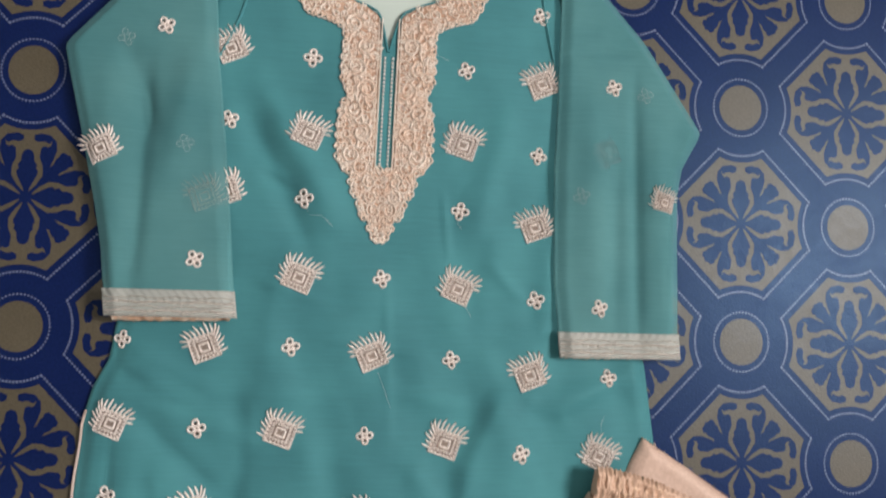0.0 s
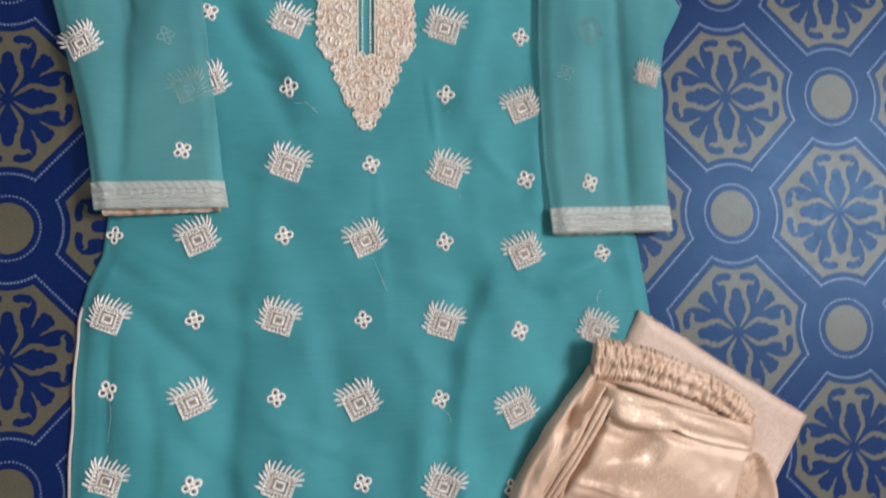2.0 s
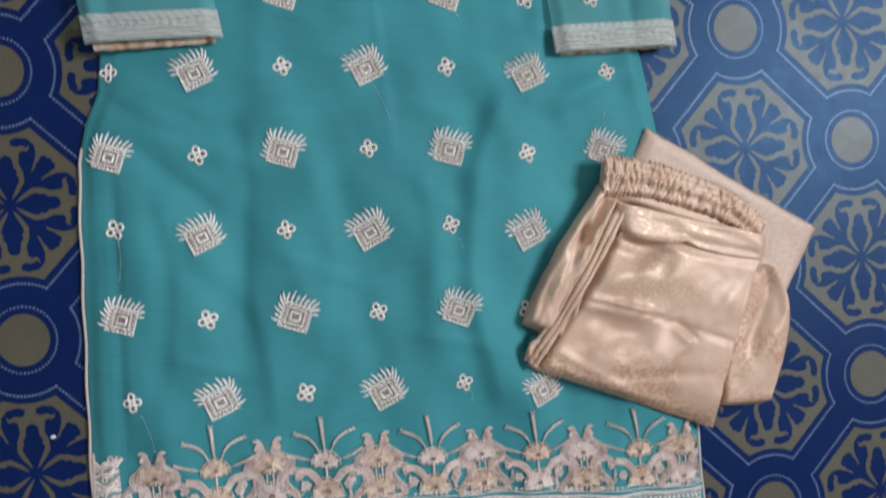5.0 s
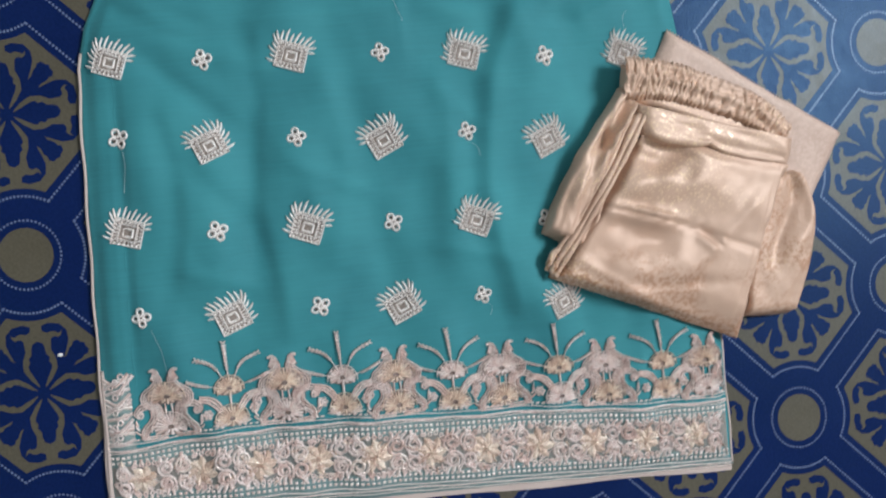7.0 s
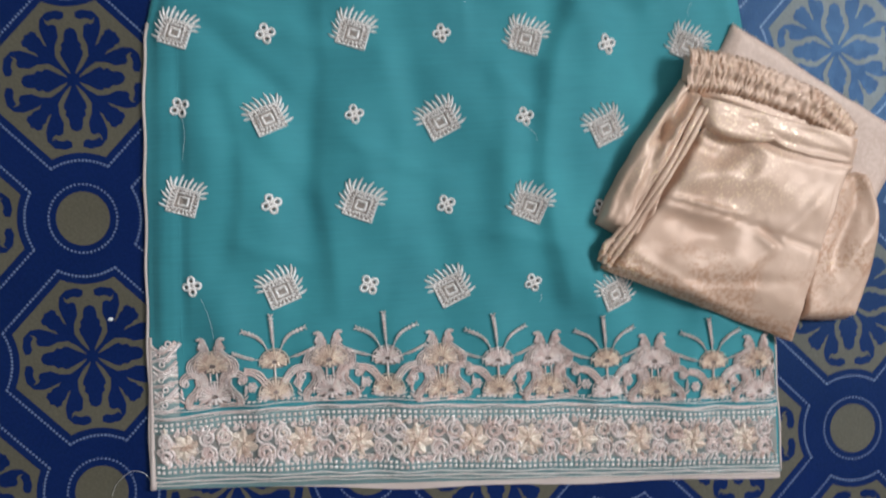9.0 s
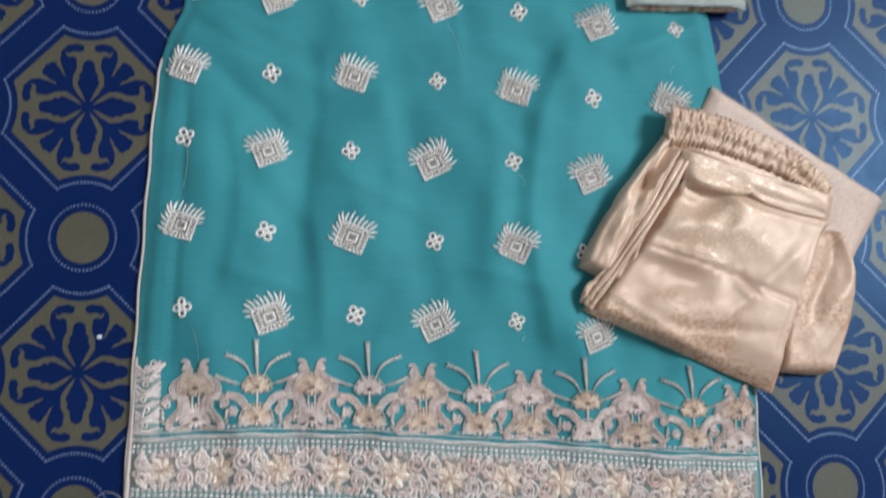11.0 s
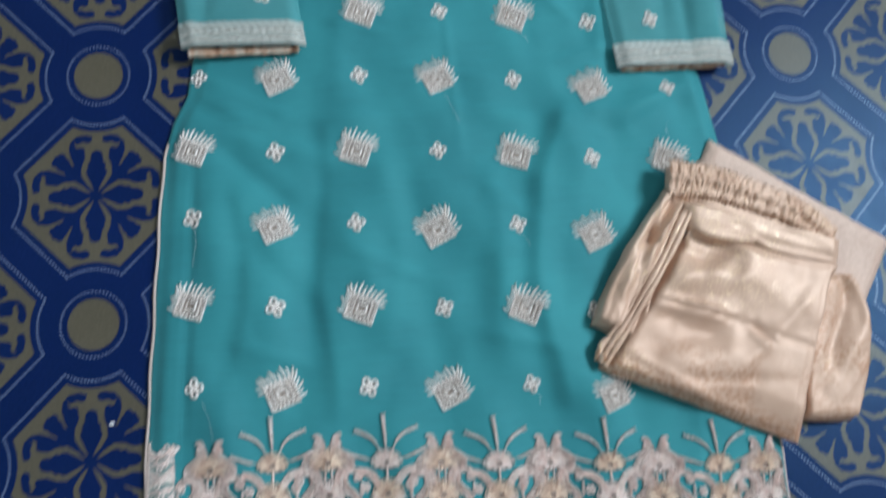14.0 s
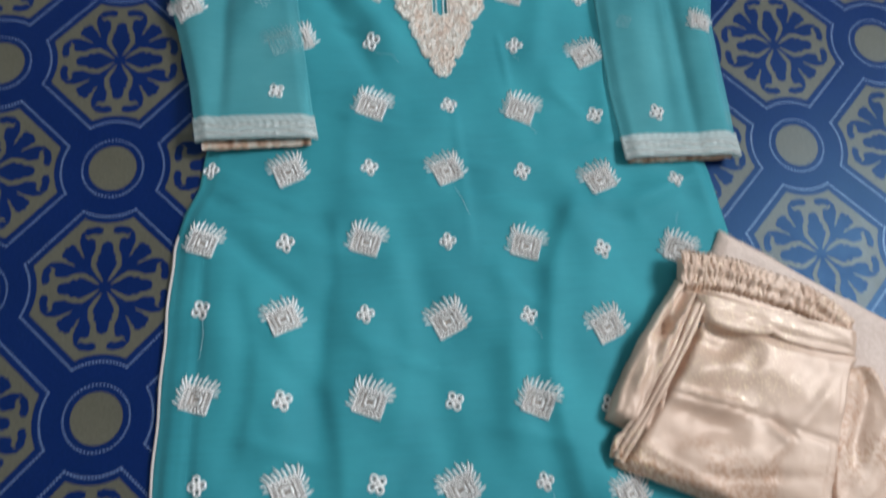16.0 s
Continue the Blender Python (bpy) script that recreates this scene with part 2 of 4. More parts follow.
class Stitches:
    """Satin-stitch relief: ribbons with a raised middle, laid on a surface."""

    def __init__(self, lift=None):
        self.v, self.f, self.lift = [], [], lift or (lambda x, y: 0.0)

    def stroke(self, points, width, height=0.0010, closed=False):
        pts = [(p[0], p[1]) for p in points]
        n, base = len(pts), len(self.v)
        for k, (x, y) in enumerate(pts):
            a = pts[(k - 1) % n] if closed or k else pts[0]
            b = pts[(k + 1) % n] if closed or k < n - 1 else pts[-1]
            dx, dy = b[0] - a[0], b[1] - a[1]
            d = math.hypot(dx, dy) or 1.0
            w = (width(k / max(1, n - 1)) if callable(width) else width) / 2
            nx, ny = -dy / d * w, dx / d * w
            z = self.lift(x, y)
            self.v += [(x + nx, y + ny, z), (x, y, z + height), (x - nx, y - ny, z)]
        for k in range(n if closed else n - 1):
            a, b = base + 3 * k, base + 3 * ((k + 1) % n)
            self.f += [(a, b, b + 1, a + 1), (a + 1, b + 1, b + 2, a + 2)]
        return self

    def ring(self, x, y, r, width, n=10, height=0.0010, sx=1.0, turn=0.0):
        c, s = math.cos(turn), math.sin(turn)
        pts = [(r * sx * math.cos(2 * math.pi * k / n), r * math.sin(2 * math.pi * k / n)) for k in range(n)]
        return self.stroke([(x + c * p - s * q, y + s * p + c * q) for p, q in pts], width, height, True)

    def leaf(self, x, y, angle, length, width, height=0.0012, bend=0.0, n=6):
        pts = []
        for k in range(n):
            s = k / (n - 1)
            a = angle + bend * s
            pts.append((x + length * s * math.cos(a), y + length * s * math.sin(a)))
        return self.stroke(pts, lambda s: width * max(0.12, math.sin(math.pi * (0.12 + 0.86 * s)) ** 0.7), height)

    def spiral(self, x, y, r, turns, start, width, side=1, height=0.0010):
        n = int(10 * turns) + 2
        pts = [(x + r * (1 - 0.8 * k / n) * math.cos(start + side * 2 * math.pi * turns * k / n),
                y + r * (1 - 0.8 * k / n) * math.sin(start + side * 2 * math.pi * turns * k / n)) for k in range(n)]
        return self.stroke(pts, width, height)

    def dot(self, x, y, sx, sy, height=0.0008):
        z, b = self.lift(x, y), len(self.v)
        self.v += [(x - sx, y - sy, z), (x + sx, y - sy, z), (x + sx, y + sy, z), (x - sx, y + sy, z), (x, y, z + height)]
        self.f += [(b, b + 1, b + 4), (b + 1, b + 2, b + 4), (b + 2, b + 3, b + 4), (b + 3, b, b + 4)]
        return self

    def data(self):
        return self.v, self.f


def tube(points, r, n=6):
    """A round cord through 3D points."""
    verts, faces = [], []
    pts = [Vector(p) for p in points]
    for k, p in enumerate(pts):
        d = (pts[min(k + 1, len(pts) - 1)] - pts[max(k - 1, 0)]).normalized()
        side = d.cross(Vector((0, 0, 1))).normalized()
        up = side.cross(d)
        rr = r(k / (len(pts) - 1)) if callable(r) else r
        verts += [tuple(p + rr * (math.cos(2 * math.pi * j / n) * side + math.sin(2 * math.pi * j / n) * up)) for j in range(n)]
    for k in range(len(pts) - 1):
        for j in range(n):
            a, b = k * n + j, k * n + (j + 1) % n
            faces.append((a, b, b + n, a + n))
    faces += [tuple(range(n)), tuple(range((len(pts) - 1) * n, len(pts) * n))]
    return verts, faces


# ---- the room ----
X0, X1, Y0, Y1, TOP = ROOM
floor = tagged(part("floor", box(X0, X1, Y0, Y1, -0.03, 0.0), VINYL_BLUE), "blue printed vinyl floor sheet with taupe floral medallions and dotted borders", "floor", kind="structure")
for name, b in (("wall_west", (X0 - 0.15, X0, Y0 - 0.15, Y1 + 0.15, -0.03, TOP)), ("wall_north", (X0, X1, Y1, Y1 + 0.15, -0.03, TOP)),
                ("wall_south", (X0, X1, Y0 - 0.15, Y0, -0.03, TOP))):
    tagged(part(name, box(*b), PLASTER), "plain grey plaster wall of the room", "wall", kind="structure")
bm = bmesh.new()
for b in ((Y0 - 0.15, WIN[0], -0.03, TOP), (WIN[1], Y1 + 0.15, -0.03, TOP), (WIN[0], WIN[1], -0.03, WIN[2]), (WIN[0], WIN[1], WIN[3], TOP)):
    bmesh.ops.create_cube(bm, size=1, matrix=Matrix.LocRotScale((X1 + 0.075, (b[0] + b[1]) / 2, (b[2] + b[3]) / 2), None, (0.15, b[1] - b[0], b[3] - b[2])))
tagged(part("wall_east", bm, PLASTER), "plain grey plaster wall with a window opening", "wall", kind="structure")
tagged(part("ceiling", box(X0 - 0.15, X1 + 0.15, Y0 - 0.15, Y1 + 0.15, TOP, TOP + 0.12), PLASTER), "plain grey plaster ceiling of the room", "ceiling", kind="structure")
window = tagged(new("window_1"), "open brown timber window frame set in the plaster wall", "window", kind="structure")
for b in ((WIN[0], WIN[0] + 0.05, WIN[2], WIN[3]), (WIN[1] - 0.05, WIN[1], WIN[2], WIN[3]),
          (WIN[0] + 0.05, WIN[1] - 0.05, WIN[2], WIN[2] + 0.05), (WIN[0] + 0.05, WIN[1] - 0.05, WIN[3] - 0.05, WIN[3])):
    part("window_frame", box(X1 + 0.07, X1 + 0.13, *b), TIMBER, window)

# ---- the printed pattern of the floor ----
HX, HY, FX, FY = 0.1104, 0.1143, 0.2915, 0.02  # half the repeat, and the middle of one medallion
LAYER = 0.00008


def poly(bm, points, z, index, sx=HX, sy=HY):
    f = bm.faces.new([bm.verts.new((x * sx, y * sy, z)) for x, y in points])
    f.material_index = index
    if f.normal.z < 0 or f.calc_area() and sum(a.co.x * b.co.y - b.co.x * a.co.y for a, b in zip(f.verts, list(f.verts)[1:] + [f.verts[0]])) < 0:
        f.normal_flip()
    return f


def quarter(points, k):
    c, s = ((1, 0), (0, 1), (-1, 0), (0, -1))[k]
    return [(c * x - s * y, s * x + c * y) for x, y in points]


def arc(cx, cy, r, a0, a1, n):
    return [(cx + r * math.cos(radians(a0 + (a1 - a0) * k / n)), cy + r * math.sin(radians(a0 + (a1 - a0) * k / n))) for k in range(n + 1)]


U = 1 / 615.0
SCROLL = [(12, 24), (45, 58), (74, 104), (72, 150), (55, 190), (60, 235), (78, 250), (98, 254), (84, 266), (66, 270), (46, 264), (26, 274),
          (24, 297), (56, 308), (104, 299), (132, 268), (136, 226), (124, 188), (106, 146), (122, 158), (134, 186), (148, 196), (152, 212), (172, 219), (188, 206), (203, 203)]
PETAL = [(0, 4), (24, 58), (48, 104), (52, 124), (41, 136), (46, 156), (31, 172), (30, 198), (22, 220), (0, 230)]
CURL = [(72, 243), (84, 262), (100, 258), (112, 272), (106, 250), (92, 240), (82, 246)]


def medallion_mesh():
    """A taupe octagon with hollowed sides, and on it a blue flower of four petals and eight scrolls."""
    bm = bmesh.new()
    rim = []
    for k in range(4):
        rim += quarter(arc(0, 1, 0.475, 294, 246, 8), k)[::1]
    poly(bm, sorted(rim, key=lambda p: math.atan2(p[1], p[0])), LAYER, 0)
    half = [(x * U, y * U) for x, y in SCROLL]
    whole = half + [(y, x) for x, y in half[::-1]][1:]
    pet = [(x * U, y * U) for x, y in PETAL]
    pet = pet + [(-x, y) for x, y in pet[::-1]][1:-1]
    for k in range(4):
        poly(bm, quarter(whole, k), 2 * LAYER, 1)
        poly(bm, quarter(pet, k), 2 * LAYER, 1)
        for mirror in (1, -1):
            poly(bm, quarter([(mirror * x * U, y * U) for x, y in CURL], k), 3 * LAYER, 0)
    poly(bm, arc(0, 0, 0.05, 0, 330, 11), 3 * LAYER, 1)
    for k in range(4):  # the dotted line along the four slant sides
        for s in range(21):
            x = 0.212 + (0.628 - 0.212) * s / 20
            a, b = quarter([(x, 0.84 - x)], k)[0]
            poly(bm, arc(a, b, 0.0105, 0, 300, 5), LAYER, 2)
    bm.normal_update()
    bmesh.ops.triangulate(bm, faces=[f for f in bm.faces if len(f.verts) > 6])
    me = bpy.data.meshes.new("medallion")
    bm.to_mesh(me)
    bm.free()
    for mt in (VINYL_GREY, VINYL_BLUE, VINYL_DOT):
        me.materials.append(mt)
    return me


def roundel_mesh():
    """A taupe disc within two dotted rings."""
    bm = bmesh.new()
    poly(bm, arc(0, 0, 0.195, 0, 352.5, 47), LAYER, 0)
    for k in range(54):
        a = 2 * math.pi * k / 54
        poly(bm, arc(0.248 * math.cos(a), 0.248 * math.sin(a), 0.0095, 0, 300, 5), LAYER, 1)
    for q in range(4):  # the outer ring breaks where the bands leave it
        for s in range(17):
            a = radians(90 * q - 29 + 58 * s / 16)
            poly(bm, arc(0.42 * math.cos(a), 0.42 * math.sin(a), 0.0105, 0, 300, 5), LAYER, 1)
    me = bpy.data.meshes.new("roundel")
    bm.to_mesh(me)
    bm.free()
    for mt in (VINYL_GREY, VINYL_DOT):
        me.materials.append(mt)
    return me


MEDALLION, ROUNDEL = medallion_mesh(), roundel_mesh()
far = {0: ([], [], []), 1: ([], [], [])}
for i in range(-17, 13):
    for j in range(-18, 14):
        x, y = FX + HX * i, FY + HY * j
        if not (X0 + 0.1 < x < X1 - 0.1 and Y0 + 0.1 < y < Y1 - 0.1):
            continue
        kind = (i + j) % 2
        if -0.85 < x < 0.85 and -1.05 < y < 0.62:
            ob = part("roundel" if kind else "medallion", ROUNDEL if kind else MEDALLION, None, floor)
            ob.location = (x, y, 0)
        else:
            me = ROUNDEL if kind else MEDALLION
            v, f, mi = far[kind]
            b = len(v)
            v += [(p.co.x + x, p.co.y + y, p.co.z) for p in me.vertices]
            f += [tuple(b + n for n in p.vertices) for p in me.polygons]
            mi += [p.material_index for p in me.polygons]
for kind, name in ((0, "outer_medallions"), (1, "outer_roundels")):
    v, f, mi = far[kind]
    ob = tagged(part(name, (v, f), None, floor), kind="stuff")
    for mt in ((VINYL_GREY, VINYL_BLUE, VINYL_DOT), (VINYL_GREY, VINYL_DOT))[kind]:
        ob.data.materials.append(mt)
    ob.data.polygons.foreach_set("material_index", mi)

# ---- the kurta ----
kurta = tagged(new("kurta"), "teal georgette kurta with champagne embroidery laid flat on the floor", "kurta")
LEFT = [(-0.60, -0.330), (-0.552, -0.330), (-0.466, -0.326), (-0.41, -0.324), (-0.33, -0.320), (-0.24, -0.3155), (-0.178, -0.311), (-0.148, -0.303),
        (-0.123, -0.291), (-0.088, -0.286), (0.0, -0.26), (0.2, -0.225), (0.345, -0.185)]
RIGHT = [(-0.60, 0.220), (-0.52, 0.2195), (-0.464, 0.219), (-0.3, 0.213), (-0.182, 0.203), (-0.146, 0.198), (-0.117, 0.194), (0.0, 0.165), (0.2, 0.125), (0.345, 0.07)]
NECK = [(-0.145, 0.36), (-0.140, 0.275), (-0.118, 0.237), (-0.089, 0.215), (-0.073, 0.208), (-0.0635, 0.199), (-0.0555, 0.166),
        (-0.0545, 0.166), (-0.0445, 0.199), (-0.031, 0.209), (-0.002, 0.221), (0.030, 0.242), (0.046, 0.275), (0.05, 0.36)]
FOLDS = [(-0.284, -0.20, -0.294, -0.42, 0.0035, -0.0013), (-0.262, -0.21, -0.268, -0.44, 0.018, 0.0026), (-0.166, -0.20, -0.194, -0.40, 0.017, -0.0028),
         (-0.205, -0.23, -0.225, -0.42, 0.017, 0.0022), (-0.100, -0.20, -0.074, -0.40, 0.016, -0.0024), (-0.13, -0.22, -0.13, -0.38, 0.018, 0.0025),
         (0.040, -0.20, 0.028, -0.37, 0.014, -0.0013), (0.066, -0.19, 0.056, -0.34, 0.016, 0.0014), (-0.010, -0.22, -0.018, -0.38, 0.018, 0.0025),
         (0.11, -0.15, 0.185, -0.13, 0.010, 0.0025), (0.10, -0.165, 0.09, -0.3, 0.014, -0.0011), (-0.275, -0.105, -0.20, -0.145, 0.006, 0.0014), (-0.28, -0.13, -0.22, -0.165, 0.007, -0.0012), (-0.20, -0.145, -0.12, -0.15, 0.008, 0.0012), (-0.06, -0.14, 0.03, -0.16, 0.009, 0.0012), (0.19, -0.125, 0.12, -0.165, 0.006, -0.0014), (-0.03, -0.21, 0.02, -0.26, 0.010, 0.0014), (-0.24, -0.26, -0.19, -0.32, 0.010, -0.0012), (-0.27, -0.15, -0.16, -0.19, 0.012, 0.0022),
         (-0.26, -0.175, -0.2, -0.23, 0.009, -0.0022), (-0.17, 0.13, -0.10, 0.02, 0.012, 0.0026), (-0.18, 0.10, -0.12, -0.02, 0.010, -0.0022),
         (0.06, 0.12, 0.03, 0.0, 0.014, 0.0022), (-0.05, -0.05, -0.045, -0.18, 0.004, 0.0007), (0.0, 0.03, 0.005, -0.02, 0.003, 0.0010),
         (-0.10, -0.44, -0.11, -0.55, 0.02, 0.003), (0.02, -0.46, 0.03, -0.56, 0.02, -0.003), (-0.24, -0.46, -0.23, -0.55, 0.015, 0.003),
         (-0.19, -0.46, -0.185, -0.55, 0.012, -0.003), (0.13, -0.47, 0.12, -0.57, 0.02, 0.0025),
         (-0.17, 0.06, -0.145, 0.045, 0.004, 0.0009), (-0.165, 0.045, -0.13, 0.03, 0.004, -0.0008), (0.045, -0.03, 0.075, -0.06, 0.006, 0.0010), (-0.16, -0.05, -0.11, -0.065, 0.005, 0.0009),
         (-0.10, -0.10, -0.02, -0.112, 0.004, 0.0008), (0.05, -0.10, 0.10, -0.085, 0.005, 0.0009), (-0.22, -0.08, -0.19, -0.03, 0.006, -0.0010), (0.10, 0.01, 0.12, -0.06, 0.005, 0.0010),
         (-0.15, -0.27, -0.09, -0.30, 0.007, 0.0010), (-0.06, -0.30, 0.0, -0.285, 0.006, -0.0009), (-0.25, -0.35, -0.19, -0.37, 0.007, 0.0010), (-0.04, -0.35, 0.03, -0.37, 0.007, 0.0011)]


# long soft falls of the cloth, steep towards the west: points, width west, width east, height
FALLS = [([(-0.242, -0.226), (-0.234, -0.272), (-0.236, -0.321), (-0.244, -0.359)], 0.0085, 0.026, 0.0052),
         ([(-0.163, -0.165), (-0.161, -0.213), (-0.168, -0.256), (-0.173, -0.312), (-0.165, -0.360), (-0.163, -0.402)], 0.0090, 0.030, 0.0056),
         ([(-0.112, -0.198), (-0.101, -0.250), (-0.106, -0.305), (-0.117, -0.352)], 0.0100, 0.024, 0.0032),
         ([(-0.015, -0.212), (-0.012, -0.265), (-0.016, -0.305), (-0.024, -0.345)], 0.0095, 0.026, 0.0020),
         ([(0.052, -0.163), (0.030, -0.214), (0.022, -0.268), (0.018, -0.312), (0.025, -0.362), (0.034, -0.405)], 0.0105, 0.032, 0.0105),
         ([(0.086, -0.152), (0.112, -0.160), (0.150, -0.148)], 0.0075, 0.018, 0.0036),
         ([(-0.268, -0.128), (-0.240, -0.148), (-0.215, -0.152)], 0.0070, 0.016, 0.0030),
         ([(0.108, 0.06), (0.100, -0.02), (0.096, -0.085)], 0.0080, 0.020, 0.0030),
         ([(-0.150, 0.085), (-0.125, 0.045), (-0.104, 0.010)], 0.0095, 0.024, 0.0036),
         ([(-0.140, -0.03), (-0.152, -0.08), (-0.150, -0.125)], 0.0100, 0.024, 0.0026),
         ([(0.050, -0.012), (0.040, -0.065), (0.046, -0.118)], 0.0100, 0.022, 0.0026),
         ([(-0.253, -0.385), (-0.258, -0.43), (-0.252, -0.47)], 0.0090, 0.020, 0.0034),
         ([(-0.112, -0.40), (-0.120, -0.44), (-0.116, -0.49)], 0.0090, 0.020, 0.0030),
         ([(0.052, -0.405), (0.060, -0.45), (0.054, -0.50)], 0.0095, 0.022, 0.0032),
         ([(0.148, -0.44), (0.140, -0.49), (0.144, -0.54)], 0.0090, 0.020, 0.0028)]


def fall(x, y, pts, west, east, amp):
    """One long fall: a ridge along a line, with its own width on either side."""
    best = None
    for (ax, ay), (bx, by) in zip(pts, pts[1:]):
        dx, dy = bx - ax, by - ay
        n = dx * dx + dy * dy
        s = min(1.0, max(0.0, ((x - ax) * dx + (y - ay) * dy) / n))
        d = math.hypot(x - ax - s * dx, y - ay - s * dy)
        if best is None or d < best[0]:
            best = (d, ((x - ax) * dy - (y - ay) * dx) / (math.sqrt(n) * max(d, 1e-6)))
    d, side = best
    if d > 0.07:
        return 0.0
    return amp * math.exp(-(d / (east + (1.2 * west - east) * (0.5 - 0.5 * max(-1.0, min(1.0, -side))))) ** 2)


def hem_y(x):
    return -0.552 - (x + 0.33) * 0.058


def cloth_z(x, y):
    """The height of the kurta's front over the floor."""
    rim = min(x - line(LEFT, y), line(RIGHT, y) - x, y - hem_y(x))
    z = 0.0098 + 1.8 * sum(ridge(x, y, *f) for f in FOLDS) + sum(fall(x, y, *f) for f in FALLS) + 0.0030 * noise.noise((x * 11, y * 8, 0.3)) + 0.0044 * noise.noise((x * 25 + y * 12, y * 11 - x * 8, 7.7)) * (1 - 0.6 * ease(-0.12, 0.02, y)) + 0.0010 * noise.noise((x * 38, y * 24, 2.0)) + 0.0012 * max(0.0, noise.noise((x * 16 + y * 9, y * 34 - x * 8, 5.0))) ** 1.5
    return 0.0022 + max(0.0015, z - 0.0022) * (0.15 + 0.85 * ease(0.0, 0.016, rim))


def inside(points, x, y):
    hit = False
    for (ax, ay), (bx, by) in zip(points, points[1:] + points[:1]):
        if (ay > y) != (by > y) and x < (bx - ax) * (y - ay) / (by - ay) + ax:
            hit = not hit
    return hit


def nearest(points, x, y):
    best = (1e9, x, y)
    for (ax, ay), (bx, by) in zip(points, points[1:]):
        dx, dy = bx - ax, by - ay
        s = min(1, max(0, ((x - ax) * dx + (y - ay) * dy) / (dx * dx + dy * dy)))
        px, py = ax + s * dx, ay + s * dy
        best = min(best, (math.hypot(x - px, y - py), px, py))
    return best


def sheet(across, down, left, right, y_top, y_low, z, hole=None):
    """A cloth sheet between two side lines, with skirts turned down to the floor at its rim."""
    verts, faces = [], []
    for r in range(down + 1):
        for c in range(across + 1):
            u, v = c / across, r / down
            x = 0.0
            y = y_top
            for _ in range(2):
                x = line(left, y) + (line(right, y) - line(left, y)) * u
                y = y_top + ((y_low(x) if callable(y_low) else y_low) - y_top) * v
            if hole:
                d, px, py = nearest(hole, x, y)
                if d < 0.0022:
                    x, y = px, py
            verts.append((x, y, z(x, y)))
    for r in range(down):
        for c in range(across):
            a = r * (across + 1) + c
            quad = (a, a + across + 1, a + across + 2, a + 1)
            mx, my = sum(verts[k][0] for k in quad) / 4, sum(verts[k][1] for k in quad) / 4
            if not (hole and inside(hole, mx, my)):
                faces.append(quad)
    rim = list(range(across + 1)) + [r * (across + 1) + across for r in range(1, down + 1)]
    rim += [down * (across + 1) + c for c in range(across - 1, -1, -1)] + [r * (across + 1) for r in range(down - 1, 0, -1)]
    low = {}
    for k in rim:
        low[k] = len(verts)
        verts.append((verts[k][0], verts[k][1], verts[k][2] - 0.0016))
    for a, b in zip(rim, rim[1:] + rim[:1]):
        faces.append((a, b, low[b], low[a]))
    return verts, faces


front = smooth(part("front_panel", sheet(150, 250, LEFT, RIGHT, 0.345, hem_y, cloth_z, NECK), TEAL, kurta))
back = smooth(part("back_panel", sheet(30, 60, [(y, x + 0.004) for y, x in LEFT], [(y, x - 0.004) for y, x in RIGHT], 0.335, lambda x: hem_y(x) + 0.004, lambda x, y: 0.0019 + 0.0054 * ease(0.10, 0.18, y) * (1 - ease(0.08, 0.11, abs(x + 0.05)))), MINT, kurta, "pale mint inner side of the back panel"))
part("neck_binding", tube([(x, y, cloth_z(x, y) + 0.0006) for x, y, _ in along(NECK[1:7], 30) + along(NECK[7:13], 30)], 0.0012), TEAL, kurta)
for side, name in ((LEFT, "left"), (RIGHT, "right")):
    ys = [-0.165 - 0.387 * k / 60 for k in range(61)] if name == "left" else [-0.19 - 0.392 * k / 60 for k in range(61)]
    part("slit_piping", smooth(part("slit_piping_cord", tube([(line(side, y) + 0.0006 * math.sin(y * 90), y, 0.0035) for y in ys], 0.0012), CREAM)).data, CREAM, kurta, "cream piping along the side slit")
    bpy.data.objects.remove(bpy.data.objects["slit_piping_cord"])
part("slit_facing", smooth(part("slit_facing_cord", tube([(line(LEFT, y) + 0.0022, y, 0.0042) for y in [-0.425 - 0.127 * k / 30 for k in range(31)]], lambda s: 0.0012 + 0.0014 * s), CREAM)).data, CREAM, kurta, "cream-pink facing at the slit")
bpy.data.objects.remove(bpy.data.objects["slit_facing_cord"])
seam = Stitches(cloth_z)
seam.stroke([(-0.2845 - 0.012 * k / 40 + 0.0006 * math.sin(k), -0.19 - 0.25 * k / 40) for k in range(41)], 0.0016, 0.0003)
part("side_seam", seam.data(), TEAL, kurta)

for pts in ([(0.088, 0.245), (0.0915, 0.215), (0.0985, 0.177), (0.106, 0.150)], [(-0.182, 0.225), (-0.189, 0.198), (-0.199, 0.172), (-0.210, 0.150)]):
    st = Stitches(cloth_z)
    st.stroke(along(pts, 20), 0.0034, 0.0022)
    part("armhole_seam", st.data(), TEAL, kurta)

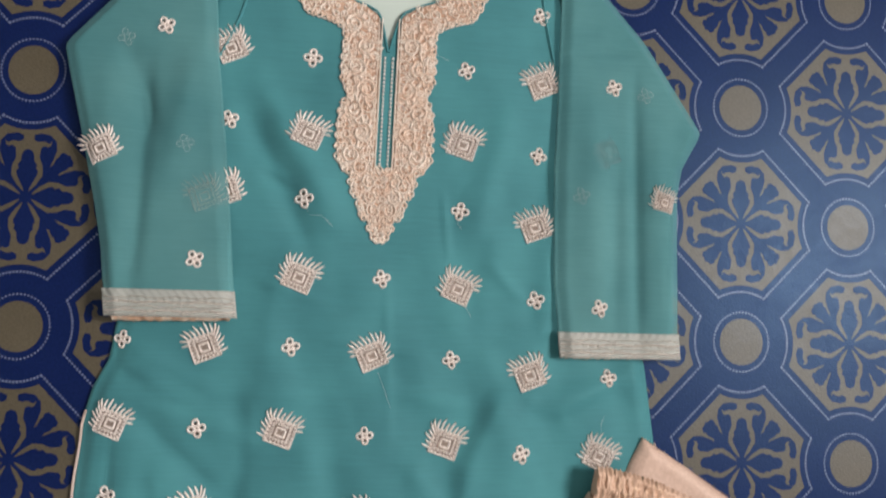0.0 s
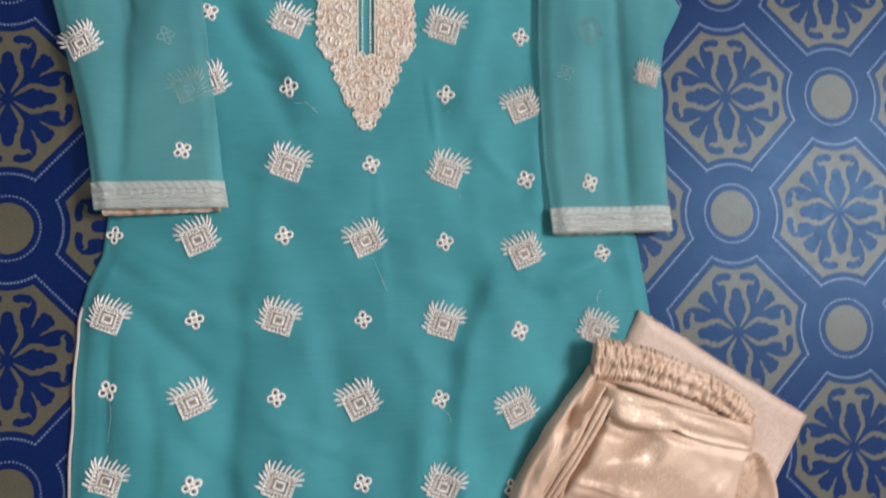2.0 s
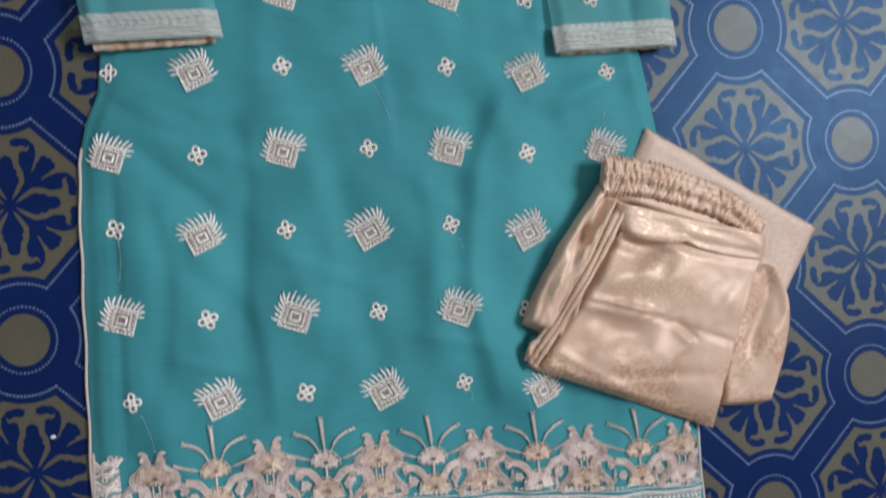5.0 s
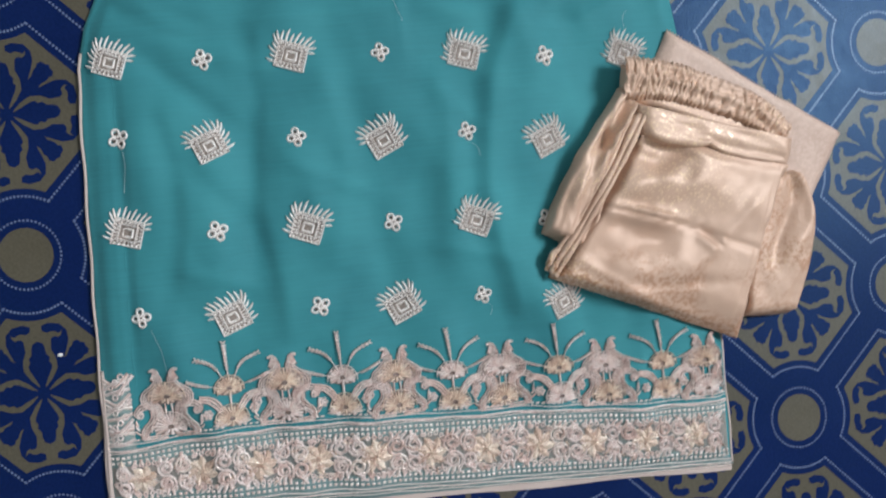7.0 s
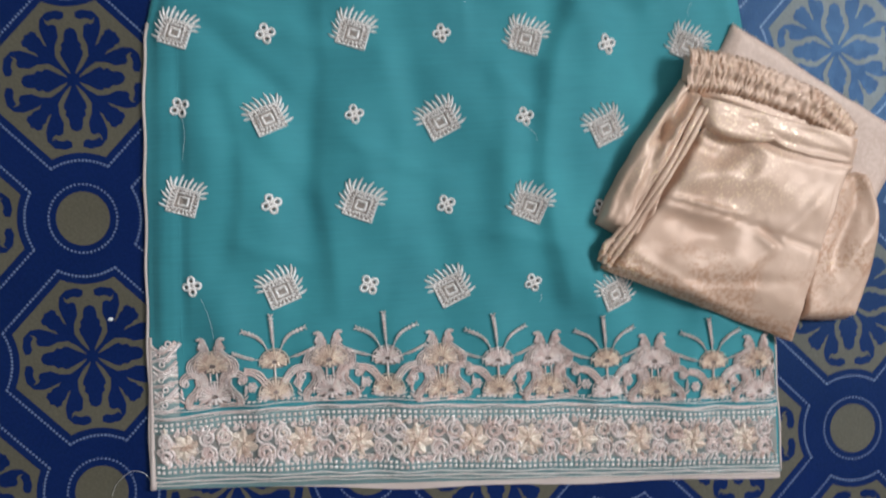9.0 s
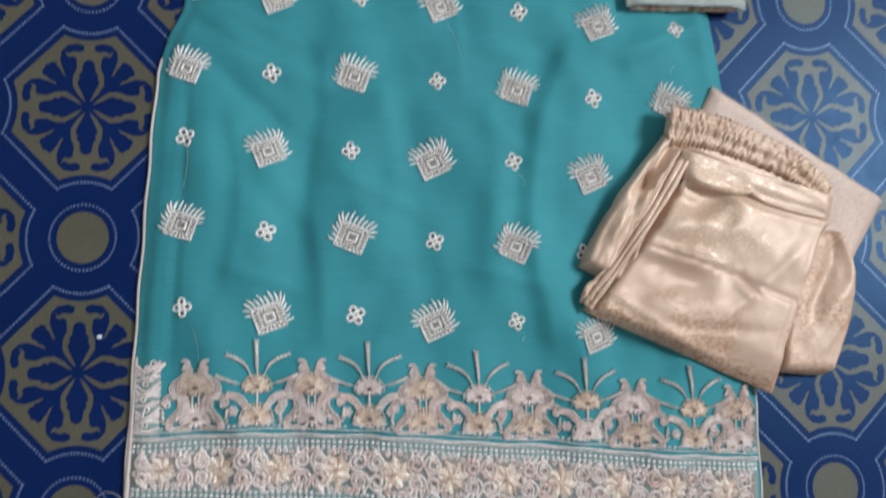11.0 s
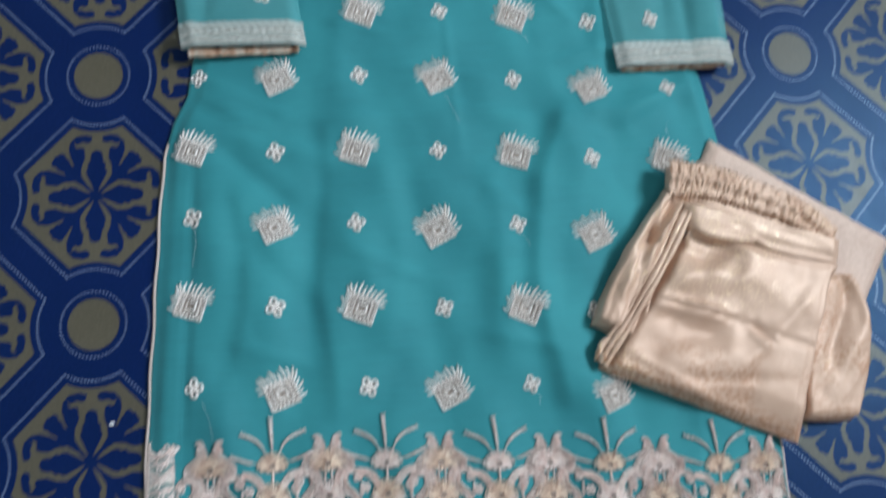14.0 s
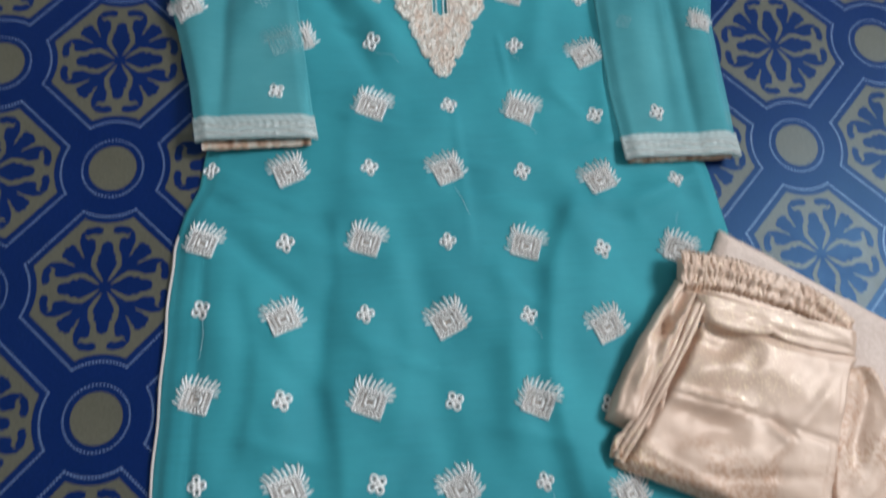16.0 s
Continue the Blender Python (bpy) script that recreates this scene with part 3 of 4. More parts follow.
# sleeves: an opaque under layer, a sheer upper layer and a cuff
SLEEVES = {
    "west": dict(out=[(-0.0835, -0.2905), (-0.059, -0.2935), (-0.025, -0.2985), (0.07, -0.320), (0.13, -0.3345), (0.155, -0.340), (0.163, -0.3345), (0.199, -0.303), (0.34, -0.195)],
                 inn=[(-0.0835, -0.1805), (-0.051, -0.1850), (0.075, -0.198), (0.153, -0.207), (0.205, -0.211), (0.34, -0.186)], low=-0.0825),
    "east": dict(out=[(-0.1115, 0.223), (-0.087, 0.2205), (0.041, 0.221), (0.068, 0.226), (0.095, 0.241), (0.103, 0.244), (0.112, 0.2385), (0.187, 0.189), (0.229, 0.152), (0.34, 0.072)],
                 inn=[(-0.1115, 0.110), (-0.043, 0.103), (0.063, 0.102), (0.144, 0.105), (0.226, 0.107), (0.34, 0.066)], low=-0.1115)}
SLEEVE_FOLDS = {
    "west": [(-0.268, 0.13, -0.272, -0.05, 0.008, -0.0035), (-0.30, 0.12, -0.285, -0.05, 0.014, 0.003), (-0.225, 0.15, -0.245, 0.04, 0.016, 0.004), (-0.285, 0.155, -0.262, 0.08, 0.01, -0.003)],
    "east": [(0.178, 0.13, 0.181, -0.08, 0.006, -0.003), (0.20, 0.1, 0.202, -0.08, 0.014, 0.003), (0.135, 0.13, 0.14, -0.06, 0.018, 0.004), (0.16, 0.06, 0.158, -0.07, 0.008, -0.002), (0.11, 0.172, 0.18, 0.178, 0.004, -0.002)]}


def sleeve_z(which, x, y):
    s = SLEEVES[which]
    rim = min(abs(x - line(s["out"], y)), abs(x - line(s["inn"], y)))
    low, high = 0.0125 if which == "west" else 0.0135, 0.0055
    z = low + 0.001 + high * ease(0.0, 0.012, rim) + 1.5 * sum(ridge(x, y, *f) for f in SLEEVE_FOLDS[which]) + (0.010 if which == "west" else 0.002) * ease(0.02, -0.08, y) + 0.0018 * noise.noise((x * 14, y * 10, 7.0))
    return max(z, 0.011)


def cuff(which, sleeve):
    """A turned-up cuff with gathers and rows of metal cord."""
    s = SLEEVES[which]
    top, low = s["low"] + 0.0235, s["low"]

    def z(x, y):
        return sleeve_z(which, x, y) + 0.0014 + 0.0007 * math.sin(x * 900 + 3 * math.sin(y * 300)) * ease(low, top, y)

    sides = (s["out"], s["inn"]) if which == "west" else (s["inn"], s["out"])
    ob = smooth(part("cuff", sheet(60, 12, [(y, x - 0.0008) for y, x in sides[0]], [(y, x + 0.0008) for y, x in sides[1]], top, low, z), FELL, sleeve, "pale gathered cuff with silver cord"))
    for h, w in ((0.0165, 0.0010), (0.0125, 0.0022), (0.0085, 0.0010), (0.0050, 0.0022), (0.0015, 0.0012)):
        st = Stitches(lambda x, y: z(x, y) + 0.0002)
        a, b = line(sides[0], low + h), line(sides[1], low + h)
        st.stroke([(a + (b - a) * k / 48, low + h + 0.0006 * math.sin(k * 0.43 + h * 900) + 0.0003 * math.sin(k * 1.9)) for k in range(49)], w, 0.0010)
        part("cuff_cord", st.data(), CORD, sleeve, "silver cord")
    a, b = line(sides[0], low), line(sides[1], low)
    inner = smooth(part("cuff_lining", tube([(a + (b - a) * f, low + (0.0022 if which == "west" else 0.0036) - 0.0012 * math.sin(math.pi * f) ** 0.5, 0.0155 if which == "west" else 0.0115) for f in (0.04 + 0.9 * k / 60 for k in range(61))], lambda s: (0.0058 if which == "west" else 0.0040) * (1.0 - 0.35 * s) + 0.0004 * math.sin(s * 47 + 2 * math.sin(s * 19))), ROSE_CLOTH, sleeve, "peach inner cuff lining"))
    return ob, inner


m = Mat("peach_lining", 0.5)
m.color(m.ramp(m.noise(1, 3, (110, 60, 20)), [(0.30, (0.32, 0.13, 0.07)), (0.44, (0.70, 0.42, 0.28)), (0.6, (0.82, 0.66, 0.54))]))
ROSE_CLOTH = m.m
sleeves = {}
for which, s in SLEEVES.items():
    sides = (s["out"], s["inn"]) if which == "west" else (s["inn"], s["out"])
    sl = smooth(part("sleeve", sheet(60, 110, *sides, 0.335, s["low"], lambda x, y: sleeve_z(which, x, y)), TEAL_SHEER, kurta, "sheer pale teal sleeve folded over the body"))
    sleeves[which] = sl
    smooth(part("sleeve_lining", sheet(24, 50, [(y, x + 0.0022) for y, x in sides[0]], [(y, x - 0.0022) for y, x in sides[1]], 0.33, s["low"] + 0.004,
                                       lambda x, y: min(sleeve_z(which, x, y) - 0.0030, 0.0105 + 0.0015 * noise.noise((x * 20, y * 16, 4.0)))), TEAL_LINING, sl, "opaque teal under layer of the sleeve"))
    cuff(which, sl)


# embroidered motifs
def crown_mesh(mirror):
    """A woven diamond with a fan of stitched rays."""
    st = Stitches()
    K = 0.001

    def put(pts, w, h=0.0010):
        c, s = math.cos(radians(21)), math.sin(radians(21))
        st.stroke([(mirror * K * (c * x - s * y), K * (s * x + c * y - 3.8)) for x, y in pts], w * K, h)

    for fx, fy, w in ((11.9, 10.5, 1.5), (6.9, 6.0, 1.2), (3.8, 3.2, 2.5)):  # two lines and the eye's bold ring
        put([(-fx, -fy), (0, -fy), (fx, -fy), (fx, 0), (fx, fy), (0, fy), (-fx, fy), (-fx, 0), (-fx, -fy)], w, 0.0016)
    for k in range(24):  # the rungs between the two lines
        f4 = k / 6
        e, f = int(f4), (f4 % 1) * 2 - 1 + 1 / 6
        x, y = ((f, -1), (1, f), (-f, 1), (-1, -f))[e]
        put([(7.2 * x, 6.3 * y), (8.9 * x, 7.8 * y)], 1.8, 0.0016)
        put([(9.7 * x, 8.5 * y), (11.6 * x, 10.2 * y)], 2.1, 0.0016)
    rays = [(-10.8 + 3.5 * k, 9.8, 112 - 5.5 * k, 10.4 if k % 2 else 9.2) for k in range(7)]
    rays += [(11.4, 9.2 - 3.3 * k, 52 - 11 * k, (10.2 if k % 2 else 9.0) - 0.6 * k) for k in range(6)] + [(-12.0, 8.6, 142, 7.4), (-12.2, 5.4, 156, 6.0)]
    for k, (x, y, a, n) in enumerate(rays):
        a = radians(a)
        n *= 1 + 0.10 * math.sin(k * 2.7)
        put([(x - 2.4 * math.cos(a), y - 2.4 * math.sin(a)), (x + 0.4 * math.cos(a), y + 0.4 * math.sin(a))], 1.5, 0.0017)
        c, s = math.cos(radians(21)), math.sin(radians(21))
        pts = [(x + n * f * math.cos(a + 0.22 * f), y + n * f * math.sin(a + 0.22 * f)) for f in (0.08, 0.3, 0.55, 0.8, 1)]
        st.stroke([(mirror * K * (c * p - s * q), K * (s * p + c * q - 3.8)) for p, q in pts], lambda f: K * (1.5 + 1.15 * math.sin(math.pi * f) - 0.9 * f), 0.0016)
    c, s = math.cos(radians(21)), math.sin(radians(21))
    b = len(st.v)
    for y in (-10.0, -4.8, 0, 4.8, 10.0):  # a darker sheet under the frames, for the brown shade between threads
        st.v += [(mirror * K * (c * x - s * y), K * (s * x + c * y - 3.8), 0.0001) for x in (-11.4, -5.6, 0, 6.2, 12.6)]
    ground = [(b + 5 * r + q, b + 5 * r + q + 1, b + 5 * r + q + 6, b + 5 * r + q + 5) for r in range(4) for q in range(4)]
    me = bpy.data.meshes.new("embroidered_crown")
    me.from_pydata(st.v, [], st.f + ground)
    me.materials.append(SILVER)
    me.materials.append(CROWN_SHADE)
    me.polygons.foreach_set("material_index", [0] * len(st.f) + [1] * len(ground))
    return me


def blossom_mesh():
    """Four stitched eyelets set as a cross."""
    st = Stitches()
    for k in range(4):
        a = math.pi / 2 * k + 0.12
        st.ring(0.0046 * math.cos(a), 0.0047 * math.sin(a), 0.0026, 0.0022, 10, 0.0013, 1.08, a)
    st.ring(0, 0, 0.0012, 0.0012, 6)
    # a dark disc below the rings, painted as the shade in the eyelets
    b = len(st.v)
    st.v += [(0.0054 * math.cos(k * math.pi / 6), 0.0054 * math.sin(k * math.pi / 6), 0.0001) for k in range(12)] + [(0, 0, 0.0001)]
    fan_faces = [(b + k, b + (k + 1) % 12, b + 12) for k in range(12)]
    me = bpy.data.meshes.new("embroidered_blossom")
    me.from_pydata(st.v, [], st.f + fan_faces)
    me.materials.append(SILVER)
    me.materials.append(EYELET_SHADE)
    me.polygons.foreach_set("material_index", [0] * len(st.f) + [1] * 12)
    return me


def veiled(me):
    c = me.copy()
    c.materials.clear()
    c.materials.append(DULL)
    c.materials.append(TEAL_LINING)
    return c


def lay(me, name, x, y, z, parent, turn=0.0, size=1.0, lift=0.0004):
    """Lays a motif on a cloth so that it follows every fold of it."""
    own = me.copy()
    c, d = size * math.cos(radians(turn)), size * math.sin(radians(turn))
    for vert in own.vertices:
        px, py = c * vert.co.x - d * vert.co.y, d * vert.co.x + c * vert.co.y
        vert.co = (px, py, z(x + px, y + py) - z(x, y) + vert.co.z)
    ob = part(name, own, None, parent)
    ob.location = (x, y, z(x, y) + lift)
    return ob


CROWN_A, CROWN_B, BLOSSOM = crown_mesh(1), crown_mesh(-1), blossom_mesh()
rows_a = [(0.090, 0.147), (0.086, 0.011), (-0.209, -0.105), (-0.062, -0.110), (0.083, -0.125), (-0.198, 0.166), (-0.198, 0.034),
          (-0.214, -0.246), (-0.071, -0.254), (0.071, -0.267), (-0.212, -0.389), (-0.070, -0.397), (0.072, -0.410)]
rows_b = [(-0.125, 0.089), (0.016, 0.086), (-0.129, -0.041), (0.015, -0.048), (-0.285, -0.172), (-0.140, -0.178), (0.006, -0.187), (0.149, -0.198),
          (-0.287, -0.310), (-0.142, -0.321), (0.001, -0.330)]
for spots, me in ((rows_a, CROWN_A), (rows_b, CROWN_B)):
    for x, y in spots:
        lay(me, "embroidered_crown", x, y, cloth_z, kurta, random.uniform(-4, 4), random.uniform(1.0, 1.07))
for x, y in [(-0.124, 0.157), (0.018, 0.152), (0.088, 0.075), (-0.127, 0.026), (0.015, 0.020), (-0.055, -0.044), (0.087, -0.060), (-0.196, 0.096),
             (-0.134, -0.107), (0.010, -0.116), (0.157, -0.130), (-0.280, -0.103), (-0.212, -0.179), (-0.066, -0.184), (0.075, -0.199), (0.089, 0.209),
             (-0.285, -0.237), (-0.143, -0.249), (0.001, -0.257), (-0.215, -0.320), (-0.070, -0.328), (0.064, -0.339), (-0.284, -0.384), (-0.139, -0.392), (0.001, -0.399)]:
    lay(BLOSSOM, "embroidered_blossom", x, y, cloth_z, kurta, random.uniform(-20, 20), random.uniform(0.95, 1.08))
west, east = (lambda x, y: sleeve_z("west", x, y)), (lambda x, y: sleeve_z("east", x, y))
lay(CROWN_A, "embroidered_crown", -0.303, 0.066, west, sleeves["west"], 4, 0.98)
for x, y in ((-0.253, 0.176), (-0.218, -0.032)):
    lay(BLOSSOM, "embroidered_blossom", x, y, west, sleeves["west"], 25)
lay(CROWN_B, "embroidered_crown", 0.205, 0.037, east, sleeves["east"], 8, 0.80)
for x, y in ((0.157, 0.141), (0.144, -0.066)):
    lay(BLOSSOM, "embroidered_blossom", x, y, east, sleeves["east"], 15)
dull_blossom, dull_crown = veiled(BLOSSOM), veiled(CROWN_A)
for x, y in ((-0.287, 0.164), (-0.231, 0.070)):
    lay(dull_blossom, "veiled_blossom", x, y, west, sleeves["west"], 10, 1.0, -0.0011)
for x, y in ((0.188, 0.135), (0.126, 0.037)):
    lay(dull_blossom, "veiled_blossom", x, y, east, sleeves["east"], 10, 1.0, -0.0011)
lay(dull_crown, "veiled_crown", -0.213, 0.028, west, sleeves["west"], 0, 1.0, -0.0011)
lay(dull_crown, "veiled_crown", 0.150, 0.078, east, sleeves["east"], 90, 0.8, -0.0013)

# the yoke: a dense ground with stitched rings, scrolls and petals, on both sides of the placket
AXIS = -0.0535
YOKE = [(-0.0115, 0.0025), (-0.006, 0.0095), (0.001, 0.0130), (0.0075, 0.0128), (0.0105, 0.0185), (0.019, 0.0238), (0.028, 0.0236), (0.0315, 0.0285), (0.042, 0.0325), (0.0515, 0.0318), (0.0565, 0.0400), (0.066, 0.0455), (0.095, 0.0462), (0.114, 0.0440), (0.1215, 0.0388), (0.1275, 0.0388), (0.135, 0.0440), (0.160, 0.0450), (0.182, 0.0440), (0.192, 0.051), (0.200, 0.077), (0.206, 0.084), (0.214, 0.087), (0.24, 0.099), (0.26, 0.114), (0.335, 0.125)]


def axis(y):
    return AXIS - 0.0045 * (0.2 - y) / 0.2


def half_width(y):
    return max(0.0012, line(YOKE, y) - 0.0036) + 0.0013 * math.sin(y * 2 * math.pi / 0.0105)


def slit(y):
    """How far the placket or the neck's edge lies from the axis."""
    return 0.0085 if 0.057 < y <= 0.17 else line([(0.17, 0.0085), (0.199, 0.010), (0.209, 0.024), (0.216, 0.038), (0.24, 0.072), (0.275, 0.09), (0.335, 0.094)], y) if y > 0.17 else 0.0


verts, faces = [], []
for side in (-1, 1):
    b = len(verts)
    for k in range(176):
        y = -0.012 + 0.346 * k / 175
        for q in range(11):
            x = axis(y) + side * (slit(y) + (max(half_width(y), slit(y) + 0.001) - slit(y)) * q / 10)
            verts.append((x, y, cloth_z(x, y) + 0.0009))
    for k in range(175):
        for q in range(10):
            a = b + k * 11 + q
            faces.append((a, a + 1, a + 12, a + 11))
smooth(part("yoke_ground", (verts, faces), PLATE, kurta))
lace = Stitches(lambda x, y: cloth_z(x, y) + 0.0011)
rng = random.Random(5)
spots = []
for _ in range(5200):  # rings, curls and petals, never nearer than their size
    y = rng.uniform(-0.009, 0.26)
    r = rng.choice((0.0022, 0.0034, 0.0044, 0.0060))
    o = rng.uniform(slit(y) + r * 0.9, max(half_width(y) - r * 0.35, slit(y) + r))
    if all((y - p) ** 2 + (o - q) ** 2 > (0.80 * (r + s)) ** 2 for p, q, s in spots):
        spots.append((y, o, r))
for y, o, r in spots:
    for side in (-1, 1):
        x = axis(y) + side * o
        if r < 0.0024:
            lace.ring(x, y, r * 0.75, r * 0.85, 7, 0.0014)
        elif r < 0.0050:
            kind = rng.random()
            if kind < 0.55:
                lace.spiral(x, y, r * 1.1, 1.5, rng.uniform(0, 6.28), 0.0019, side, 0.0018)
            else:
                for k in range(5):
                    lace.leaf(x, y, k * 1.2566 + o * 300, r * 1.2, 0.0026, 0.0019, 0.0, 4)
        else:
            lace.ring(x, y, r * 0.95, 0.0020, 12, 0.0018)
            for k in range(6):
                lace.leaf(x, y, k * 1.047 + o * 200, r * 0.7, 0.0020, 0.0021, 0.0, 4)
for k in range(7):  # the large scrolls that stand out of the ground
    y = 0.068 + 0.0205 * k
    for side in (-1, 1):
        o = slit(y) + (half_width(y) - slit(y)) * (0.36 if k % 2 else 0.62)
        x = axis(y) + side * o
        lace.spiral(x, y, 0.0095, 1.7, 0.6 + k, 0.0030, side * (1 if k % 2 else -1), 0.0030)
        for q in range(5):
            a = 1.6 + k + side * 0.55 * q
            lace.leaf(x + 0.0085 * math.cos(a), y + 0.0085 * math.sin(a), a, 0.0070, 0.0034, 0.0028, 0.4, 5)
for y, o in ((0.044, 0.012), (0.030, 0.010), (0.018, 0.007)):
    for side in (-1, 1):
        lace.spiral(axis(y) + side * o, y, 0.0072, 1.6, 1.57, 0.0022, -side, 0.0028)
for k in range(9):  # a column of curls down the axis
    y = -0.004 + 0.0064 * k
    lace.spiral(axis(y), y, 0.0034, 1.4, 1.57 + 3.14 * (k % 2), 0.0019, 1 if k % 2 else -1, 0.0022)
    for side in (-1, 1):
        lace.leaf(axis(y) + side * 0.0020, y + 0.0030, radians(90 - side * 55), 0.0056, 0.0026, 0.0021, 0.4 * side, 4)
y = -0.009
while y < 0.215:  # scalloped rim
    for side in (-1, 1):
        w = half_width(y)
        lace.ring(axis(y) + side * (w - 0.0006), y, 0.0026, 0.0021, 8, 0.0017)
    slope = abs(half_width(y + 0.001) - half_width(y)) / 0.001
    y += 0.0050 / math.sqrt(1 + slope * slope)
tagged(part("yoke_lace", lace.data(), ROSE, kurta, "dense rose-gold scrollwork"), kind="stuff")
plk = Stitches(lambda x, y: cloth_z(x, y) + 0.0014)
for side in (-1, 1):
    plk.stroke([(axis(y) + side * (0.0078 - (0.004 if k == 0 else 0)), y) for k, y in enumerate([0.0555 + 0.142 * q / 60 for q in range(61)])], 0.0017, 0.0016)
    plk.stroke([(axis(y) + side * (0.0105), y) for y in [0.057 + 0.14 * q / 60 for q in range(61)]], 0.0013, 0.0013)
plk.stroke([(axis(0.056) - 0.0085 + 0.017 * k / 8, 0.0565 - 0.0016 * math.sin(math.pi * k / 8)) for k in range(9)], 0.0017, 0.0016)
part("placket_cord", plk.data(), ROSE, kurta, "rose-gold cord edging the placket")
bead = Stitches(lambda x, y: cloth_z(x, y) + 0.0012)
for k in range(27):
    for side in (-1, 1):
        y = 0.061 + 0.0038 * k
        bead.dot(axis(y) + side * 0.0036, y, 0.0010, 0.0012, 0.0014)
part("placket_beading", bead.data(), SILVER, kurta, "rows of small pale beads")


# the hem border
def hem_line(x):
    return line([(-0.34, -0.4935), (-0.273, -0.491), (-0.227, -0.490), (-0.123, -0.494), (-0.051, -0.501), (0.022, -0.506), (0.122, -0.516), (0.23, -0.523)], x)


def hem_low(x):
    return line([(-0.34, -0.5425), (-0.269, -0.545), (-0.175, -0.549), (-0.08, -0.557), (0.018, -0.565), (0.119, -0.572), (0.23, -0.580)], x)


def on_hem(x, y):
    return cloth_z(x, y) + 0.0012


verts, faces = [], []
NB = 110
for k in range(NB + 1):
    for q in range(15):
        f = q / 14
        x = -0.3245 + 0.541 * k / NB
        y = hem_line(x) + 0.001 + (hem_y(x) + 0.0006 - hem_line(x) - 0.001) * f
        verts.append((x, y, cloth_z(x, y) + 0.0006))
for k in range(NB):
    for q in range(14):
        a = k * 15 + q
        faces.append((a, a + 1, a + 16, a + 15))
smooth(part("border_net", (verts, faces), NET, kurta, "pale teal net ground of the hem border"))
verts, faces = [], []
for k in range(81):
    x = -0.329 + 0.5485 * k / 80
    deep = 0.0002 + 0.0062 * ease(-0.25, -0.10, x) * (0.85 + 0.15 * math.sin(x * 40))
    for f in (0.0, 0.5, 1.0):
        verts.append((x, hem_y(x) + 0.0035 - (0.004 + deep) * f, 0.0026 - 0.0012 * f + 0.0002 * math.sin(x * 160 + f)))
for k in range(80):
    for q in range(2):
        a = k * 3 + q
        faces.append((a, a + 1, a + 4, a + 3))
smooth(part("hem_facing", (verts, faces), CREAM, kurta, "cream facing showing under the hem"))
verts, faces = [], []
for k in range(NB + 1):
    for q in range(7):
        x = -0.3235 + 0.539 * k / NB
        edge = 0.0128 + 0.0009 * math.sin(k * 2.1)
        y = hem_line(x) - edge + (hem_low(x) - hem_line(x) + 2 * edge) * q / 6
        verts.append((x, y, cloth_z(x, y) + 0.0009))
for k in range(NB):
    for q in range(6):
        a = k * 7 + q
        faces.append((a, a + 1, a + 8, a + 7))
smooth(part("border_ground", (verts, faces), BAND, kurta))
rules = Stitches(on_hem)
for off, f, w in ((0.0, 0, 0.0021), (0.0045, 0, 0.0012), (-0.002, 0, 0.0008), (0.0012, 1, 0.0014), (-0.0028, 1, 0.0017), (-0.0062, 1, 0.0012)):
    rules.stroke([(x, (hem_low if f else hem_line)(x) + off + 0.0004 * math.sin(x * 130 + off * 900)) for x in [-0.3255 + 0.543 * k / 140 for k in range(141)]], w, 0.0012)
part("border_cord", rules.data(), BORDER, kurta, "pale cord lines of the hem border")
dots = Stitches(on_hem)
n = 118
for k in range(n):
    x = -0.322 + 0.536 * k / (n - 1)
    if k % 9 not in (3, 4):
        dots.dot(x, hem_line(x) + 0.0074, 0.0016, 0.0008)
    for off in (-0.0055, -0.0098):
        dots.dot(x + random.uniform(-0.0003, 0.0003), hem_line(x) + off, 0.0014, 0.0012)
    for off in (0.0058, 0.0100):
        dots.dot(x + random.uniform(-0.0003, 0.0003), hem_low(x) + off, 0.0014, 0.0012)
tagged(part("border_ladder", dots.data(), BORDER, kurta, "rows of small stitched squares"), kind="stuff")
band, roses = Stitches(on_hem), Stitches(on_hem)
k = 0
x = -0.314
while x < 0.212:  # roses, then paired scrolls
    mid, half = (hem_line(x) + hem_low(x)) / 2, (hem_line(x) - hem_low(x)) / 2 - 0.0135
    if k % 3 == 1:
        for q in range(7):
            a = q * 0.8976 + k
            roses.leaf(x + 0.0016 * math.cos(a), mid + 0.0016 * math.sin(a), a, half * 0.80, 0.0085, 0.0017, 0.35, 5)
        for q in range(6):
            roses.leaf(x, mid, q * 1.047 + k * 0.3, half * 0.45, 0.0050, 0.0023, 0.3, 4)
        roses.ring(x, mid, 0.0016, 0.0019, 7, 0.0030)
        for q in (-1, 1):
            for p in (-1, 0, 1):
                band.ring(x + p * 0.0052, mid + q * half * 1.02, 0.0017, 0.0018, 6)
        x += 0.0185
    else:
        side = 1 if k % 3 == 0 else -1
        for q in (-1, 1):
            cy = mid + q * half * 0.5
            band.spiral(x, cy, half * 0.56, 1.9, 1.2 * side, 0.0027, side * q, 0.0017)
            band.spiral(x, cy, half * 0.34, 1.0, 1.2 * side + 2, 0.0018, side * q, 0.0018)
            for p in range(3):
                band.leaf(x + side * 0.003 * (p - 1), cy + q * half * 0.25, q * (1.1 + 0.4 * p), half * 0.55, 0.0036, 0.0016, 0.4 * side, 4)
            band.ring(x + 0.0085 * side, mid + q * half * 0.95, 0.0017, 0.0017, 6)
